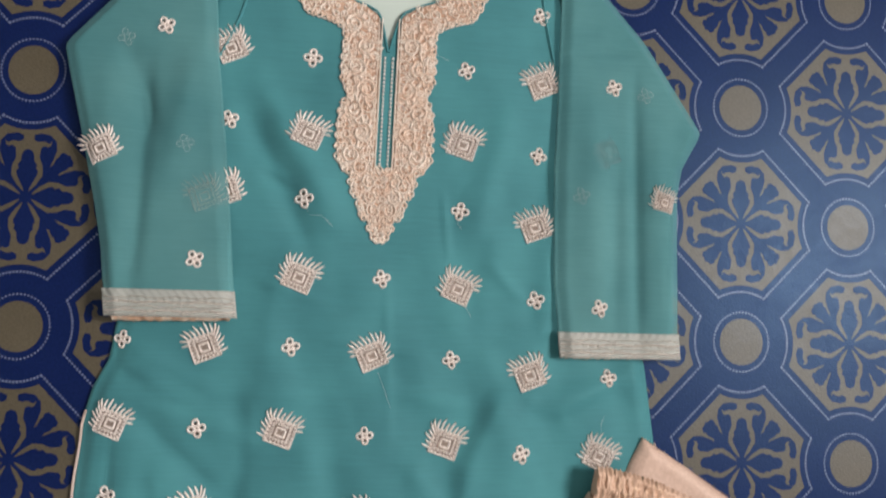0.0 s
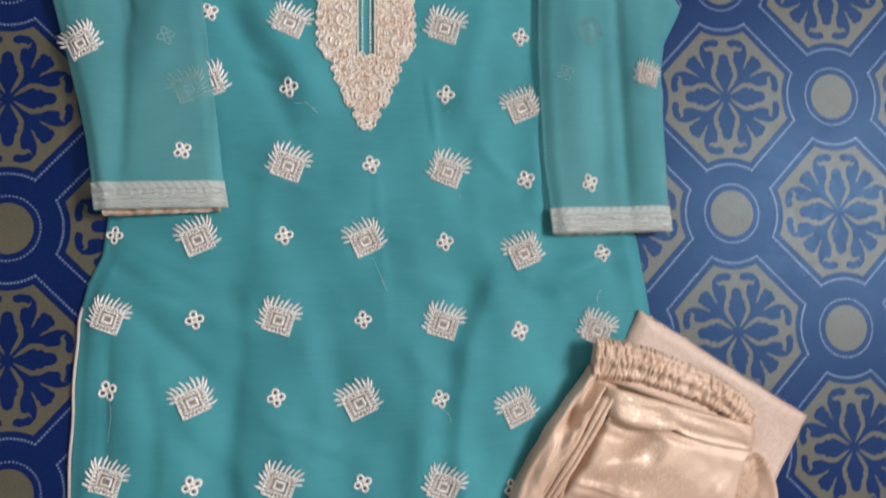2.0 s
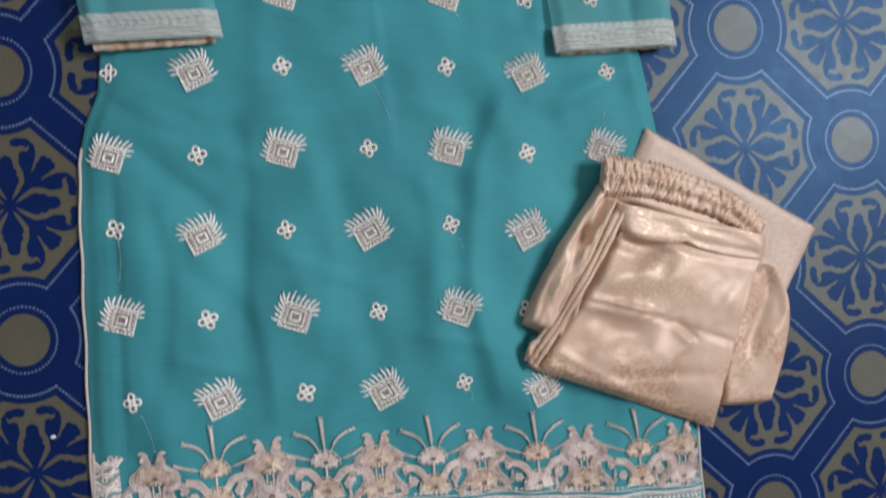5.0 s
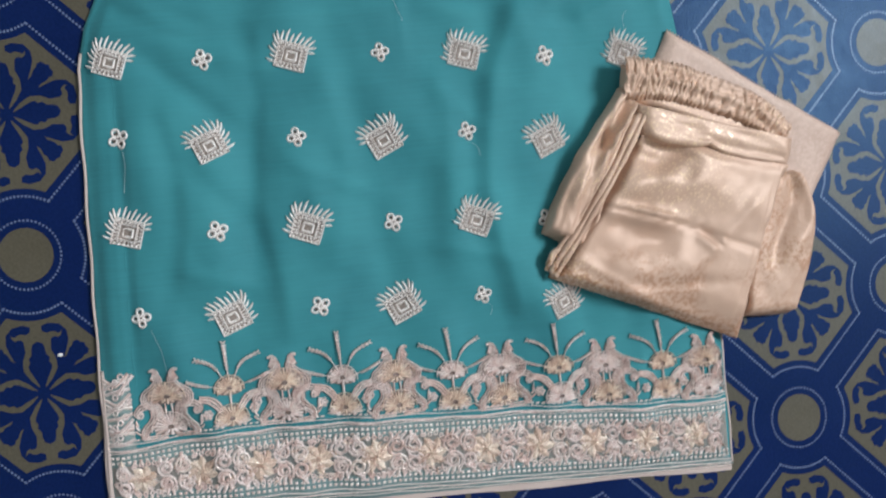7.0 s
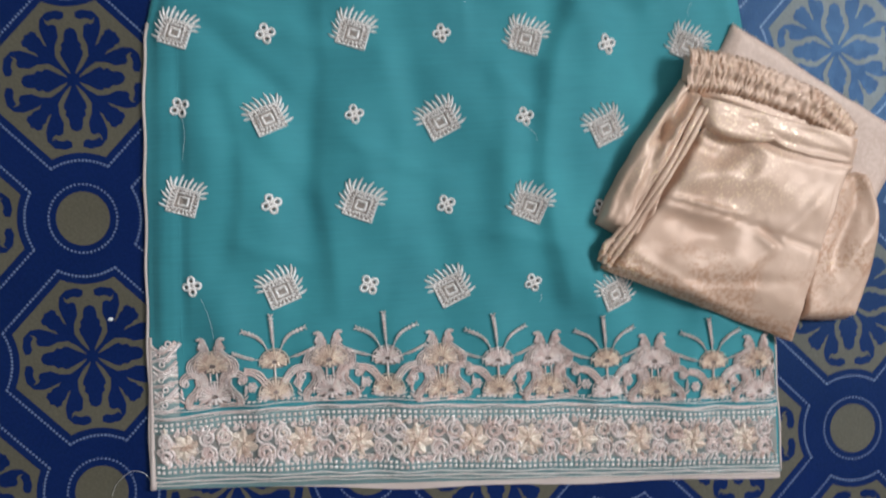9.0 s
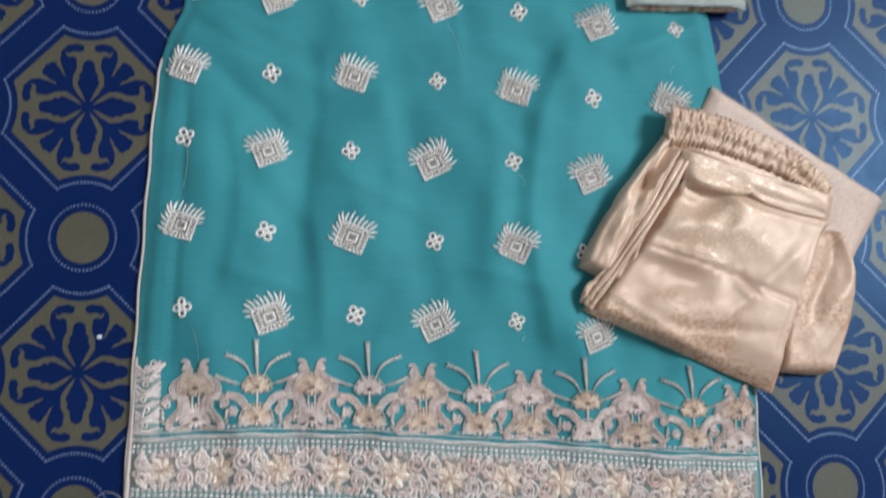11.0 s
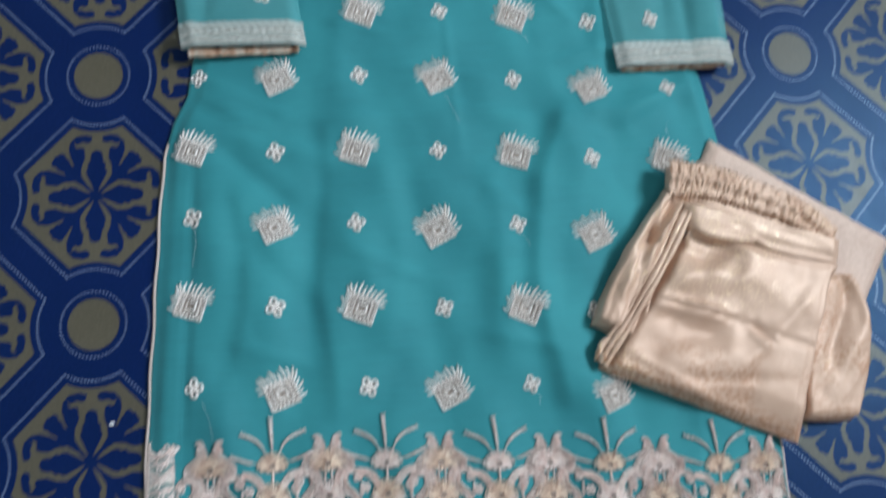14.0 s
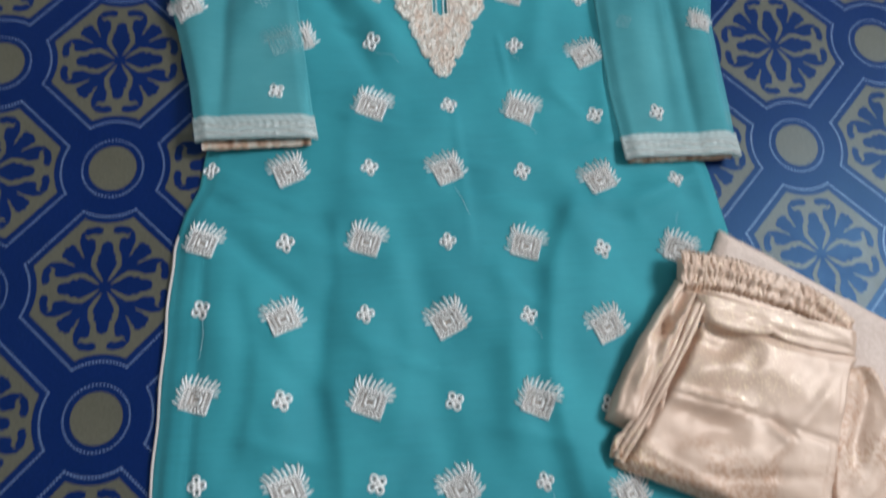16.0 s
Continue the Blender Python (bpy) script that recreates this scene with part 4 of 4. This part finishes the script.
        x += 0.0148
    k += 1
for k in range(330):  # small curls and seeds between the large figures
    x = -0.320 + 0.532 * (k + random.random()) / 330
    mid, half = (hem_line(x) + hem_low(x)) / 2, (hem_line(x) - hem_low(x)) / 2 - 0.0135
    y = mid + half * random.uniform(-1.05, 1.05)
    if k % 3:
        (roses if k % 4 == 0 else band).leaf(x, y, random.uniform(0, 6.28), random.uniform(0.004, 0.008), 0.0022, 0.0017, random.uniform(-0.6, 0.6), 4)
    else:
        band.spiral(x, y, 0.0030, 1.3, random.uniform(0, 6.28), 0.0015, random.choice((-1, 1)), 0.0017)
tagged(part("border_scrollwork", band.data(), BORDER, kurta, "dense scroll and rose embroidery"), kind="stuff")

tagged(part("border_rosework", roses.data(), WARM, kurta, "warm rose-gold stitched roses"), kind="stuff")


def fan(st, x, y, w, h):
    """A dome of fine radial stitches that leaves a dark eye open, with three short petals under it."""
    for k in range(17):
        a = radians(-18 + 216 * k / 16)
        r = 1.0 / math.hypot(math.cos(a) / w, math.sin(a) / (h * (1.0 if math.sin(a) > 0 else 0.55)))
        r *= 0.94 + 0.06 * math.cos(k * math.pi)
        st.stroke([(x + f * r * math.cos(a), y - 0.22 * h + f * r * math.sin(a)) for f in (0.20, 0.50, 0.80, 1.0)], lambda f: 0.0013 + 0.0013 * f - 0.0008 * max(0, f - 0.7) / 0.3, 0.0013)
    for k in (-1, 0, 1):
        a = radians(-90 + 34 * k)
        st.leaf(x + 0.1 * w * k, y - 0.30 * h, a, 0.45 * h, 0.0030, 0.0013, 0.25 * k, 4)
    rim = [(x + 1.02 * w * math.cos(radians(a)), y - 0.22 * h + 1.02 * h * math.sin(radians(a))) for a in range(-10, 191, 20)]
    st.stroke(rim, 0.0011, 0.0014)


def bloom(x, up, w, h):
    """One stitched blossom of the hem, on its own."""
    st = Stitches(lambda px, py: on_hem(px, py) + 0.0003)
    fan(st, x, hem_line(x) + 0.005 + up, w * random.uniform(0.94, 1.06), h)
    ob = part("hem_blossom", st.data(), random.choice((WARM, WARM, BORDER)), kurta)
    y = hem_line(x) + 0.005 + up - 0.22 * h
    disc = [(x + 0.92 * w * math.cos(k * 0.3142), y + (0.92 if k <= 10 else 0.5) * h * math.sin(k * 0.3142)) for k in range(20)]
    part("blossom_ground", ([(p, q, on_hem(p, q) - 0.0002) for p, q in disc] + [(x, y, on_hem(x, y))], [(k, (k + 1) % 20, 20) for k in range(20)]), ROSY, ob)


def strands(st, pts, n, gap, w, h, taper=0.45):
    """A scroll arm of stitched strands that run side by side."""
    mid = along(pts, 20)
    for q in range(n):
        run = []
        for k, p in enumerate(mid):
            d = (mid[min(k + 1, len(mid) - 1)] - mid[max(k - 1, 0)]).normalized()
            off = (q - (n - 1) / 2) * gap * (1 - taper * abs(2 * k / (len(mid) - 1) - 0.9))
            run.append((p.x - d.y * off, p.y + d.x * off))
        st.stroke(run, w, h)


def plume(st, pts, w):
    """A ray of slanting stitches that swells towards its tip."""
    mid = along(pts, 12)
    st.stroke([(p.x, p.y) for p in mid], lambda f: w * (0.40 + 0.55 * f - 0.6 * max(0, f - 0.85) / 0.15), 0.0012)
    for k in range(4, 12):
        d = (mid[min(k + 1, 11)] - mid[k - 1]).normalized()
        p, r = mid[k], w * (0.30 + 0.040 * k)
        for e in (-1, 1):
            st.stroke([(p.x - d.x * r * 0.8 , p.y - d.y * r * 0.8), (p.x + d.x * r * 0.5 - e * d.y * r, p.y + d.y * r * 0.5 + e * d.x * r)], 0.0015, 0.0018)


def spray(x):
    """A palm-like spray over two blossoms."""
    y = hem_line(x) + 0.005
    st = Stitches(on_hem)
    j = random.uniform(-0.002, 0.002)
    plume(st, [(x, y + 0.040), (x - 0.0005, y + 0.055), (x - 0.002 + j, y + 0.073)], 0.0027)
    for s in (-1, 1):
        plume(st, [(x + s * 0.004, y + 0.040), (x + s * 0.0085, y + 0.0500), (x + s * 0.015, y + 0.0565), (x + s * 0.026 + j, y + 0.0615 - 0.3 * j)], 0.0025)
        plume(st, [(x + s * 0.010, y + 0.036), (x + s * 0.020, y + 0.0385), (x + s * 0.033, y + 0.0435)], 0.0022)
        strands(st, [(x + s * 0.007, y + 0.016), (x + s * 0.0115, y + 0.0225), (x + s * 0.0165, y + 0.0265), (x + s * 0.0245, y + 0.0285)], 3, 0.0024, 0.0021, 0.0016, 0.2)
        for a in range(6):
            st.ring(x + s * 0.0185 + 0.0030 * math.cos(a * 1.047), y + 0.0150 + 0.0030 * math.sin(a * 1.047), 0.0010, 0.0014, 6)
        st.ring(x + s * 0.0185, y + 0.0150, 0.0010, 0.0014, 6)
        for q in range(3):
            st.leaf(x + s * 0.004, y + 0.004, radians(90 - s * (62 + 16 * q)), 0.0120, 0.0026, 0.0014, 0.2 * s, 4)
    st.stroke([(x, y + 0.020), (x, y + 0.029)], 0.0020)
    return st


def vase(x, bare=False):
    """Two mirrored scroll arms round a pair of blossoms; bare gives the closer ground stitch under them."""
    y = hem_line(x) + 0.005
    st = Stitches((lambda px, py: on_hem(px, py) - 0.0005) if bare else on_hem)
    for s in (-1, 1):
        arms = (([(0.0105, 0.0530), (0.0062, 0.0505), (0.0068, 0.0455), (0.0120, 0.0400), (0.0175, 0.0355), (0.0165, 0.0300), (0.0105, 0.0265), (0.0080, 0.0215), (0.0085, 0.0165)], 5, 0.0019),
                ([(0.0120, 0.0245), (0.0165, 0.0275), (0.0225, 0.0270), (0.0260, 0.0230), (0.0240, 0.0200)], 3, 0.0021),
                ([(0.0130, 0.0240), (0.0118, 0.0185), (0.0150, 0.0125), (0.0205, 0.0075), (0.0215, 0.0010)], 4, 0.0020))
        for pts, n, gap in arms:
            pts = [(x + s * px, y + py) for px, py in pts]
            if bare:
                st.stroke([(p.x, p.y) for p in along(pts, 20)], n * gap * 0.95, 0.0003)
            else:
                strands(st, pts, n, gap * 1.12, 0.00135, 0.0013)
        if not bare:
            strands(st, [(x + s * 0.0062, y + 0.0500), (x + s * 0.0058, y + 0.0545), (x + s * 0.0085, y + 0.0575), (x + s * 0.0120, y + 0.0570)], 3, 0.0014, 0.0013, 0.0015, 0.6)
            st.spiral(x + s * 0.0238, y + 0.0210, 0.0032, 1.3, 1.5, 0.0019, s, 0.0016)
            st.stroke([(x + s * 0.0030, y + 0.0195), (x + s * 0.0026, y + 0.0290)], 0.0016)
            for q in range(2):
                st.stroke([(x + s * 0.0225, y + 0.0005 + 0.0022 * q), (x + s * 0.0030, y + 0.0002 + 0.0018 * q)], 0.0015)
            for q in range(3):
                st.leaf(x + s * (0.0235 + 0.0010 * q), y + 0.005 + 0.0035 * q, radians(90 - s * (65 - 18 * q)), 0.0065, 0.0022, 0.0014, 0.3 * s, 4)
    return st


for x in (-0.2215, -0.1275, -0.0335, 0.0615, 0.1565):
    part("hem_spray", spray(x).data(), BORDER, kurta)
    bloom(x, 0.036, 0.0125, 0.011)
    bloom(x, 0.011, 0.0135, 0.0125)
for x in (-0.272, -0.176, -0.082, 0.011, 0.104, 0.197):
    st = vase(x)
    st.v = [(min(a, line(RIGHT, b) - 0.003), b, c) for a, b, c in st.v]
    tagged(part("hem_scroll_vase", st.data(), BORDER, kurta), kind="stuff")
    st = vase(x, True)
    st.v = [(min(a, line(RIGHT, b) - 0.004), b, c) for a, b, c in st.v]
    part("hem_scroll_ground", st.data(), ROSY, kurta)
    bloom(x, 0.037, 0.0150, 0.0125)
    bloom(x, 0.011, 0.0150, 0.0130)
turn_in = Stitches(on_hem)
for k in range(14):  # the folded end of the border at the slit
    y = -0.487 + 0.0042 * k
    turn_in.stroke(along([(-0.322, y), (-0.312, y + 0.006 * math.sin(k * 1.3)), (-0.3005, y + 0.004)], 7), 0.0030, 0.0012)
    turn_in.ring(-0.3175 + 0.013 * ((k * 0.37) % 1), y + 0.002, 0.0022, 0.0018, 8)
turn_in.stroke(along([(-0.3105, -0.445), (-0.304, -0.437), (-0.297, -0.430)], 6), 0.0034, 0.0014)
part("border_turning", turn_in.data(), BORDER, kurta, "muted embroidery on the folded border end")
verts = [(x, y, cloth_z(x, y) + 0.0007) for y in (-0.438, -0.4485, -0.459, -0.4695, -0.48, -0.491) for x in (-0.3235, -0.316, -0.3085, -0.301)]
part("border_fold", (verts, [(4 * r + c, 4 * r + c + 4, 4 * r + c + 5, 4 * r + c + 1) for r in range(5) for c in range(3)]), PATCH, kurta)

# loose thread ends
for x, y, pts in ((-0.127, 0.022, ((0, 0), (0.006, -0.010), (0.016, -0.011), (0.026, -0.020))), (0.015, 0.014, ((0, 0), (-0.002, -0.006), (0.003, -0.011))),
                  (-0.056, -0.128, ((0, 0), (0.005, -0.012), (0.012, -0.031))), (0.017, -0.063, ((0, 0), (0.006, -0.006), (0.011, -0.014))),
                  (-0.283, -0.245, ((0, 0), (0.001, -0.015), (-0.003, -0.036))), (0.003, -0.266, ((0, 0), (0.006, -0.006), (0.007, -0.013))),
                  (0.002, 0.161, ((0, 0), (-0.010, 0.004), (-0.018, 0.010))), (-0.277, -0.395, ((0, 0), (0.006, -0.018), (0.008, -0.035))),
                  (0.151, -0.178, ((0, 0), (0.000, 0.008), (0.004, 0.014))), (0.004, -0.405, ((0, 0), (0.004, -0.006), (0.002, -0.012)))):
    part("loose_thread", tube([(x + p.x, y + p.y, cloth_z(x + p.x, y + p.y) + 0.0005) for p in along(pts, 12)], 0.00008, 4), LINT, kurta)
tagged(part("thread_scrap", tube([(p.x, p.y, 0.0012) for p in along([(-0.363, -0.556), (-0.358, -0.545), (-0.346, -0.536), (-0.336, -0.538), (-0.331, -0.545)], 20)], 0.0002, 4), CORD), "short frayed end of pale thread on the floor", "thread")
bm = bmesh.new()
bmesh.ops.create_icosphere(bm, subdivisions=1, radius=0.0017, matrix=Matrix.Translation((-0.354, -0.4075, 0.0013)) @ Matrix.Diagonal((1.5, 1, 0.7, 1)))
tagged(part("lint_scrap", bm, LINT), "tiny scrap of white lint on the floor", "lint")

# ---- the folded trousers ----
pants = tagged(new("folded_trousers"), "folded peach satin brocade trousers with gathered elastic waist on the kurta", "trousers")


def panel(name, corners, n, m, z, label="", bulge=0.0):
    """A soft padded layer of cloth over a four-cornered plan: top left, top right, low right, low left; z(u, v) is its height."""
    a, b, c, d = (Vector((*p, 0)) for p in corners)
    verts, faces = [], []
    for r in range(m + 1):
        for q in range(n + 1):
            u, v = q / n, r / m
            p = (a * (1 - u) + b * u) * (1 - v) + (d * (1 - u) + c * u) * v
            rim = min(u, 1 - u, v, 1 - v)
            p += Vector((0.0012 * noise.noise((p.x * 60, p.y * 60, 1.5)), 0.0012 * noise.noise((p.x * 60, p.y * 60, 9.5)), 0))
            top, low = z(u, v)
            verts.append((p.x, p.y, low + (top - low) * (1 - (1 - ease(0, 0.07, rim)) ** 2 * 0.8)))
    for r in range(m):
        for q in range(n):
            k = r * (n + 1) + q
            faces.append((k, k + n + 1, k + n + 2, k + 1))
    rim = list(range(n + 1)) + [r * (n + 1) + n for r in range(1, m + 1)] + [m * (n + 1) + q for q in range(n - 1, -1, -1)] + [r * (n + 1) for r in range(m - 1, 0, -1)]
    under = {}
    for k in rim:
        x, y, zz = verts[k]
        under[k] = len(verts)
        verts.append((x, y, zz - 0.0035))
    for k, j in zip(rim, rim[1:] + rim[:1]):
        faces.append((k, j, under[j], under[k]))
    return smooth(part(name, (verts, faces), SATIN, pants, label))


def uv_ridge(u, v, u0, v0, u1, v1, w, amp):
    return ridge(u, v, u0, v0, u1, v1, w, amp)


def soft(seed, u, v, a=0.0016):
    return a * noise.noise((u * 4.5, v * 4.5, seed)) + 0.4 * a * noise.noise((u * 13, v * 13, seed + 3))


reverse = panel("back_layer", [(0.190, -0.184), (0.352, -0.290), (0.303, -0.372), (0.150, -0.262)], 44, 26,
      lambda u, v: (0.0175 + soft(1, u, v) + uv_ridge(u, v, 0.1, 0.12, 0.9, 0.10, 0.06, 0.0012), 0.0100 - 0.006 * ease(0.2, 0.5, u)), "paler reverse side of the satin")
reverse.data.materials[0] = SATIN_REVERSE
over = Stitches(lambda x, y: 0.0118 - 0.0048 * ease(0.2, 0.5, (x - 0.19) / 0.162))
for ax, ay, bx, by in ((0.190, -0.184, 0.352, -0.290),):
    n = int(math.hypot(bx - ax, by - ay) / 0.0030)
    dx, dy = (bx - ax) / n, (by - ay) / n
    for k in range(n):
        x, y, j = ax + dx * k, ay + dy * k, random.uniform(-0.3, 0.3)
        over.stroke([(x - 0.55 * dy * (0.5 + j), y + 0.55 * dx * (0.5 + j)), (x + 0.5 * dx + 0.8 * dy, y + 0.5 * dy - 0.8 * dx)], 0.0012, 0.0010)
tagged(part("overlocked_edge", over.data(), WARM, pants, "overlocked thread edge"), kind="stuff")
bulged = panel("side_layer", [(0.256, -0.318), (0.294, -0.316), (0.282, -0.451), (0.236, -0.447)], 20, 40,
               lambda u, v: (0.0245 + 0.004 * (1 - v) + soft(2, u, v, 0.002) + uv_ridge(u, v, 0.75, 0.05, 0.35, 0.55, 0.09, -0.006) + uv_ridge(u, v, 0.95, 0.3, 0.55, 0.65, 0.08, 0.003), 0.012 - 0.008 * u))
bulged.data.materials[0] = BROCADE
for vert in bulged.data.vertices:
    s = (-0.316 - vert.co.y) / 0.135
    vert.co.x += 0.020 * math.sin(math.pi * min(1, max(0, s)) ** 0.8) * ease(0.245, 0.295, vert.co.x + 0.01 * s)
pouch = panel("leg_fold", [(0.138, -0.232), (0.166, -0.252), (0.090, -0.374), (0.0575, -0.351)], 26, 46,
              lambda u, v: (0.0330 + soft(3, u, v, 0.003) + uv_ridge(u, v, 0.35, 0.05, 0.30, 0.30, 0.10, -0.009) + uv_ridge(u, v, 0.55, 0.15, 0.55, 0.5, 0.08, 0.006) + uv_ridge(u, v, 0.62, 0.20, 0.40, 0.33, 0.035, -0.005)
                            + uv_ridge(u, v, 0.2, 0.36, 0.5, 0.30, 0.06, -0.008) + uv_ridge(u, v, 0.78, 0.1, 0.8, 0.9, 0.06, -0.003) + uv_ridge(u, v, 0.3, 0.5, 0.35, 0.95, 0.14, 0.003)
                            + uv_ridge(u, v, 0.15, 0.16, 0.62, 0.34, 0.03, 0.0030) + uv_ridge(u, v, 0.15, 0.22, 0.62, 0.40, 0.03, -0.0030) + uv_ridge(u, v, 0.6, 0.02, 0.45, 0.5, 0.04, 0.0026) + 0.0012 * math.sin(u * 34 + 2) * (1 - ease(0, 0.3, v)), 0.0135))
for vert in pouch.data.vertices:
    s = (-0.240 - vert.co.y) / 0.115
    vert.co.x -= 0.006 * math.sin(math.pi * min(1, max(0, s)))

# the gathered elastic waist
mid = along([(0.139, -0.225), (0.163, -0.2285), (0.186, -0.234), (0.208, -0.242), (0.243, -0.257), (0.266, -0.272), (0.281, -0.289)], 190)
verts, faces = [], []
NW = 22
for k, p in enumerate(mid):
    d = (mid[min(k + 1, len(mid) - 1)] - mid[max(k - 1, 0)]).normalized()
    side = Vector((-d.y, d.x, 0))
    f = k / (len(mid) - 1)
    wide = 0.0190 - 0.006 * f
    for q in range(NW + 1):
        s = q / NW * 2 - 1
        w = f * 105
        tw = w * (1.25 if s > 0.05 else 1.05)
        lean = 2.2 * s * math.sin(w * 0.37 + 1.0)
        gather = 1.9 * noise.noise((tw * 0.62 + lean, s * 1.5, 0.0)) + 0.9 * noise.noise((tw * 1.25 - lean, s * 2.6, 6.0)) + 0.25 * math.sin(tw * 1.15 + 6 * noise.noise((w * 0.22, s, 2.0)))
        rows = 0.0013 * math.cos(s * math.pi * 2.6)
        wob = 1 + 0.06 * math.sin(w * 2.1) + 0.05 * noise.noise((w * 0.8, 0, s))
        co = p + side * (s * wide * wob) + d * 0.0016 * noise.noise((w * 0.5, s * 3, 8.0))
        body = (1 - abs(s) ** 3) * 0.007
        verts.append((co.x, co.y, 0.0285 + body + 0.0020 * gather * (1 - 0.4 * abs(s)) + rows))
for k in range(len(mid) - 1):
    for q in range(NW):
        a = k * (NW + 1) + q
        faces.append((a, a + NW + 1, a + NW + 2, a + 1))
smooth(part("waistband", (verts, faces), SATIN, pants, "tightly gathered elastic waistband"))
panel("waist_lining", [(0.143, -0.212), (0.286, -0.272), (0.280, -0.300), (0.138, -0.242)], 20, 10, lambda u, v: (0.0285, 0.016))
panel("front_layer", [(0.1485, -0.277), (0.280, -0.3145), (0.2275, -0.4655), (0.0585, -0.390)], 70, 60,
      lambda u, v: (0.0400 - 0.006 * v - 0.0080 * math.exp(-((u - 0.20) / 0.17) ** 2 - ((v - 0.17) / 0.11) ** 2) - 0.010 * ease(0.8, 1.0, v) * ease(0.35, 0.9, u) + soft(4, u, v, 0.0016) + uv_ridge(u, v, 0.04, 0.36, 0.50, 0.06, 0.11, 0.0034) + uv_ridge(u, v, 0.10, 0.78, 0.62, 0.56, 0.12, -0.0034) + uv_ridge(u, v, 0.30, 0.90, 0.78, 0.66, 0.12, 0.0030) + uv_ridge(u, v, 0.0, 0.10, 0.42, 0.14, 0.06, -0.0045)
                    + uv_ridge(u, v, 0.10, 0.30, 0.50, 0.18, 0.10, 0.004) + uv_ridge(u, v, 0.05, 0.50, 0.40, 0.47, 0.05, 0.0045) + uv_ridge(u, v, 0.45, 0.47, 0.98, 0.49, 0.018, -0.0022)
                    + uv_ridge(u, v, 0.15, 0.56, 0.45, 0.60, 0.07, -0.0035) + uv_ridge(u, v, 0.22, 0.80, 0.62, 0.60, 0.09, 0.004) + uv_ridge(u, v, 0.70, 0.62, 0.66, 0.95, 0.07, -0.003)
                    + uv_ridge(u, v, 0.93, 0.05, 0.93, 0.95, 0.012, -0.0012) + uv_ridge(u, v, 0.25, 0.30, 0.12, 0.62, 0.07, -0.003) + uv_ridge(u, v, 0.5, 0.2, 0.95, 0.3, 0.09, 0.002)
                    + uv_ridge(u, v, 0.06, 0.455, 0.44, 0.445, 0.014, 0.0028) + uv_ridge(u, v, 0.06, 0.485, 0.44, 0.47, 0.014, -0.0028) + (0.0010 * math.sin(u * 75 + 3 * math.sin(v * 40)) * math.exp(-((v - 0.46) / 0.035) ** 2) if u < 0.62 else 0.0)
                    + uv_ridge(u, v, 0.02, 0.03, 0.38, 0.07, 0.035, -0.0060) + uv_ridge(u, v, 0.40, 0.02, 0.24, 0.24, 0.05, 0.0034) + uv_ridge(u, v, 0.60, 0.47, 0.72, 0.53, 0.016, -0.0034) + uv_ridge(u, v, 0.60, 0.52, 0.70, 0.57, 0.018, 0.0022)
                    + uv_ridge(u, v, 0.86, 0.20, 0.60, 0.75, 0.035, 0.0020) + uv_ridge(u, v, 0.30, 0.92, 0.80, 0.72, 0.03, -0.0016) + uv_ridge(u, v, 0.08, 0.85, 0.5, 0.95, 0.03, 0.0018), 0.037 - 0.021 * ease(0.0, 0.12, v)))
flap = panel("waist_flap", [(0.1475, -0.250), (0.2855, -0.2915), (0.2795, -0.3145), (0.1480, -0.2770)], 60, 16,
      lambda u, v: (0.0425 + soft(5, u, v, 0.0012) + uv_ridge(u, v, 0.0, 0.9, 0.38, 0.75, 0.22, 0.0022) + uv_ridge(u, v, 0.42, 0.72, 1.0, 0.80, 0.12, -0.0020), 0.035))
for k, vert in enumerate(flap.data.vertices[:61 * 17]):  # its lower edge sags, rises to a pinch and runs on straight
    u, v = k % 61 / 60, k // 61 / 16
    sag = -0.0048 * math.sin(math.pi * min(1.0, u / 0.42)) if u < 0.42 else 0.0022 * math.exp(-((u - 0.42) / 0.10) ** 2) - 0.0030 * math.sin(math.pi * (u - 0.42) / 0.58)
    vert.co.y += sag * v * v
    vert.co.z += 0.0018 * math.exp(-((u - 0.42) / 0.05) ** 2) * v - 0.0012 * v * v
for off, r, z in ((0.0, 0.0029, 0.0365), (0.0054, 0.0025, 0.0385), (-0.0056, 0.0027, 0.0335)):
    pts = along([(0.1475 + off, -0.258, z), (0.122 + off * 0.9, -0.300, z - 0.001), (0.090 + off * 0.8, -0.345, z - 0.003), (0.0665 + off * 0.8, -0.374 - off * 0.4, z - 0.006), (0.059 + off * 0.5, -0.386 - off * 0.5, z - 0.010)], 40)
    smooth(part("rolled_edge", tube([tuple(p) for p in pts], lambda s: r * (1 + 0.16 * math.sin(s * 23 + off * 800) + 0.10 * math.sin(s * 61)), 8), SATIN, pants))

curl = []
for k in range(40):  # the cloth rolled up at the lower corner
    a = 0.6 + k / 39 * 5.2
    r = 0.0105 - 0.0055 * k / 39
    curl.append((0.0665 + r * math.cos(a) * 0.9, -0.3765 + r * math.sin(a), 0.0290 - 0.0035 * k / 39))
smooth(part("rolled_corner", tube(curl, lambda s: 0.0030 - 0.0010 * s, 8), SATIN, pants))
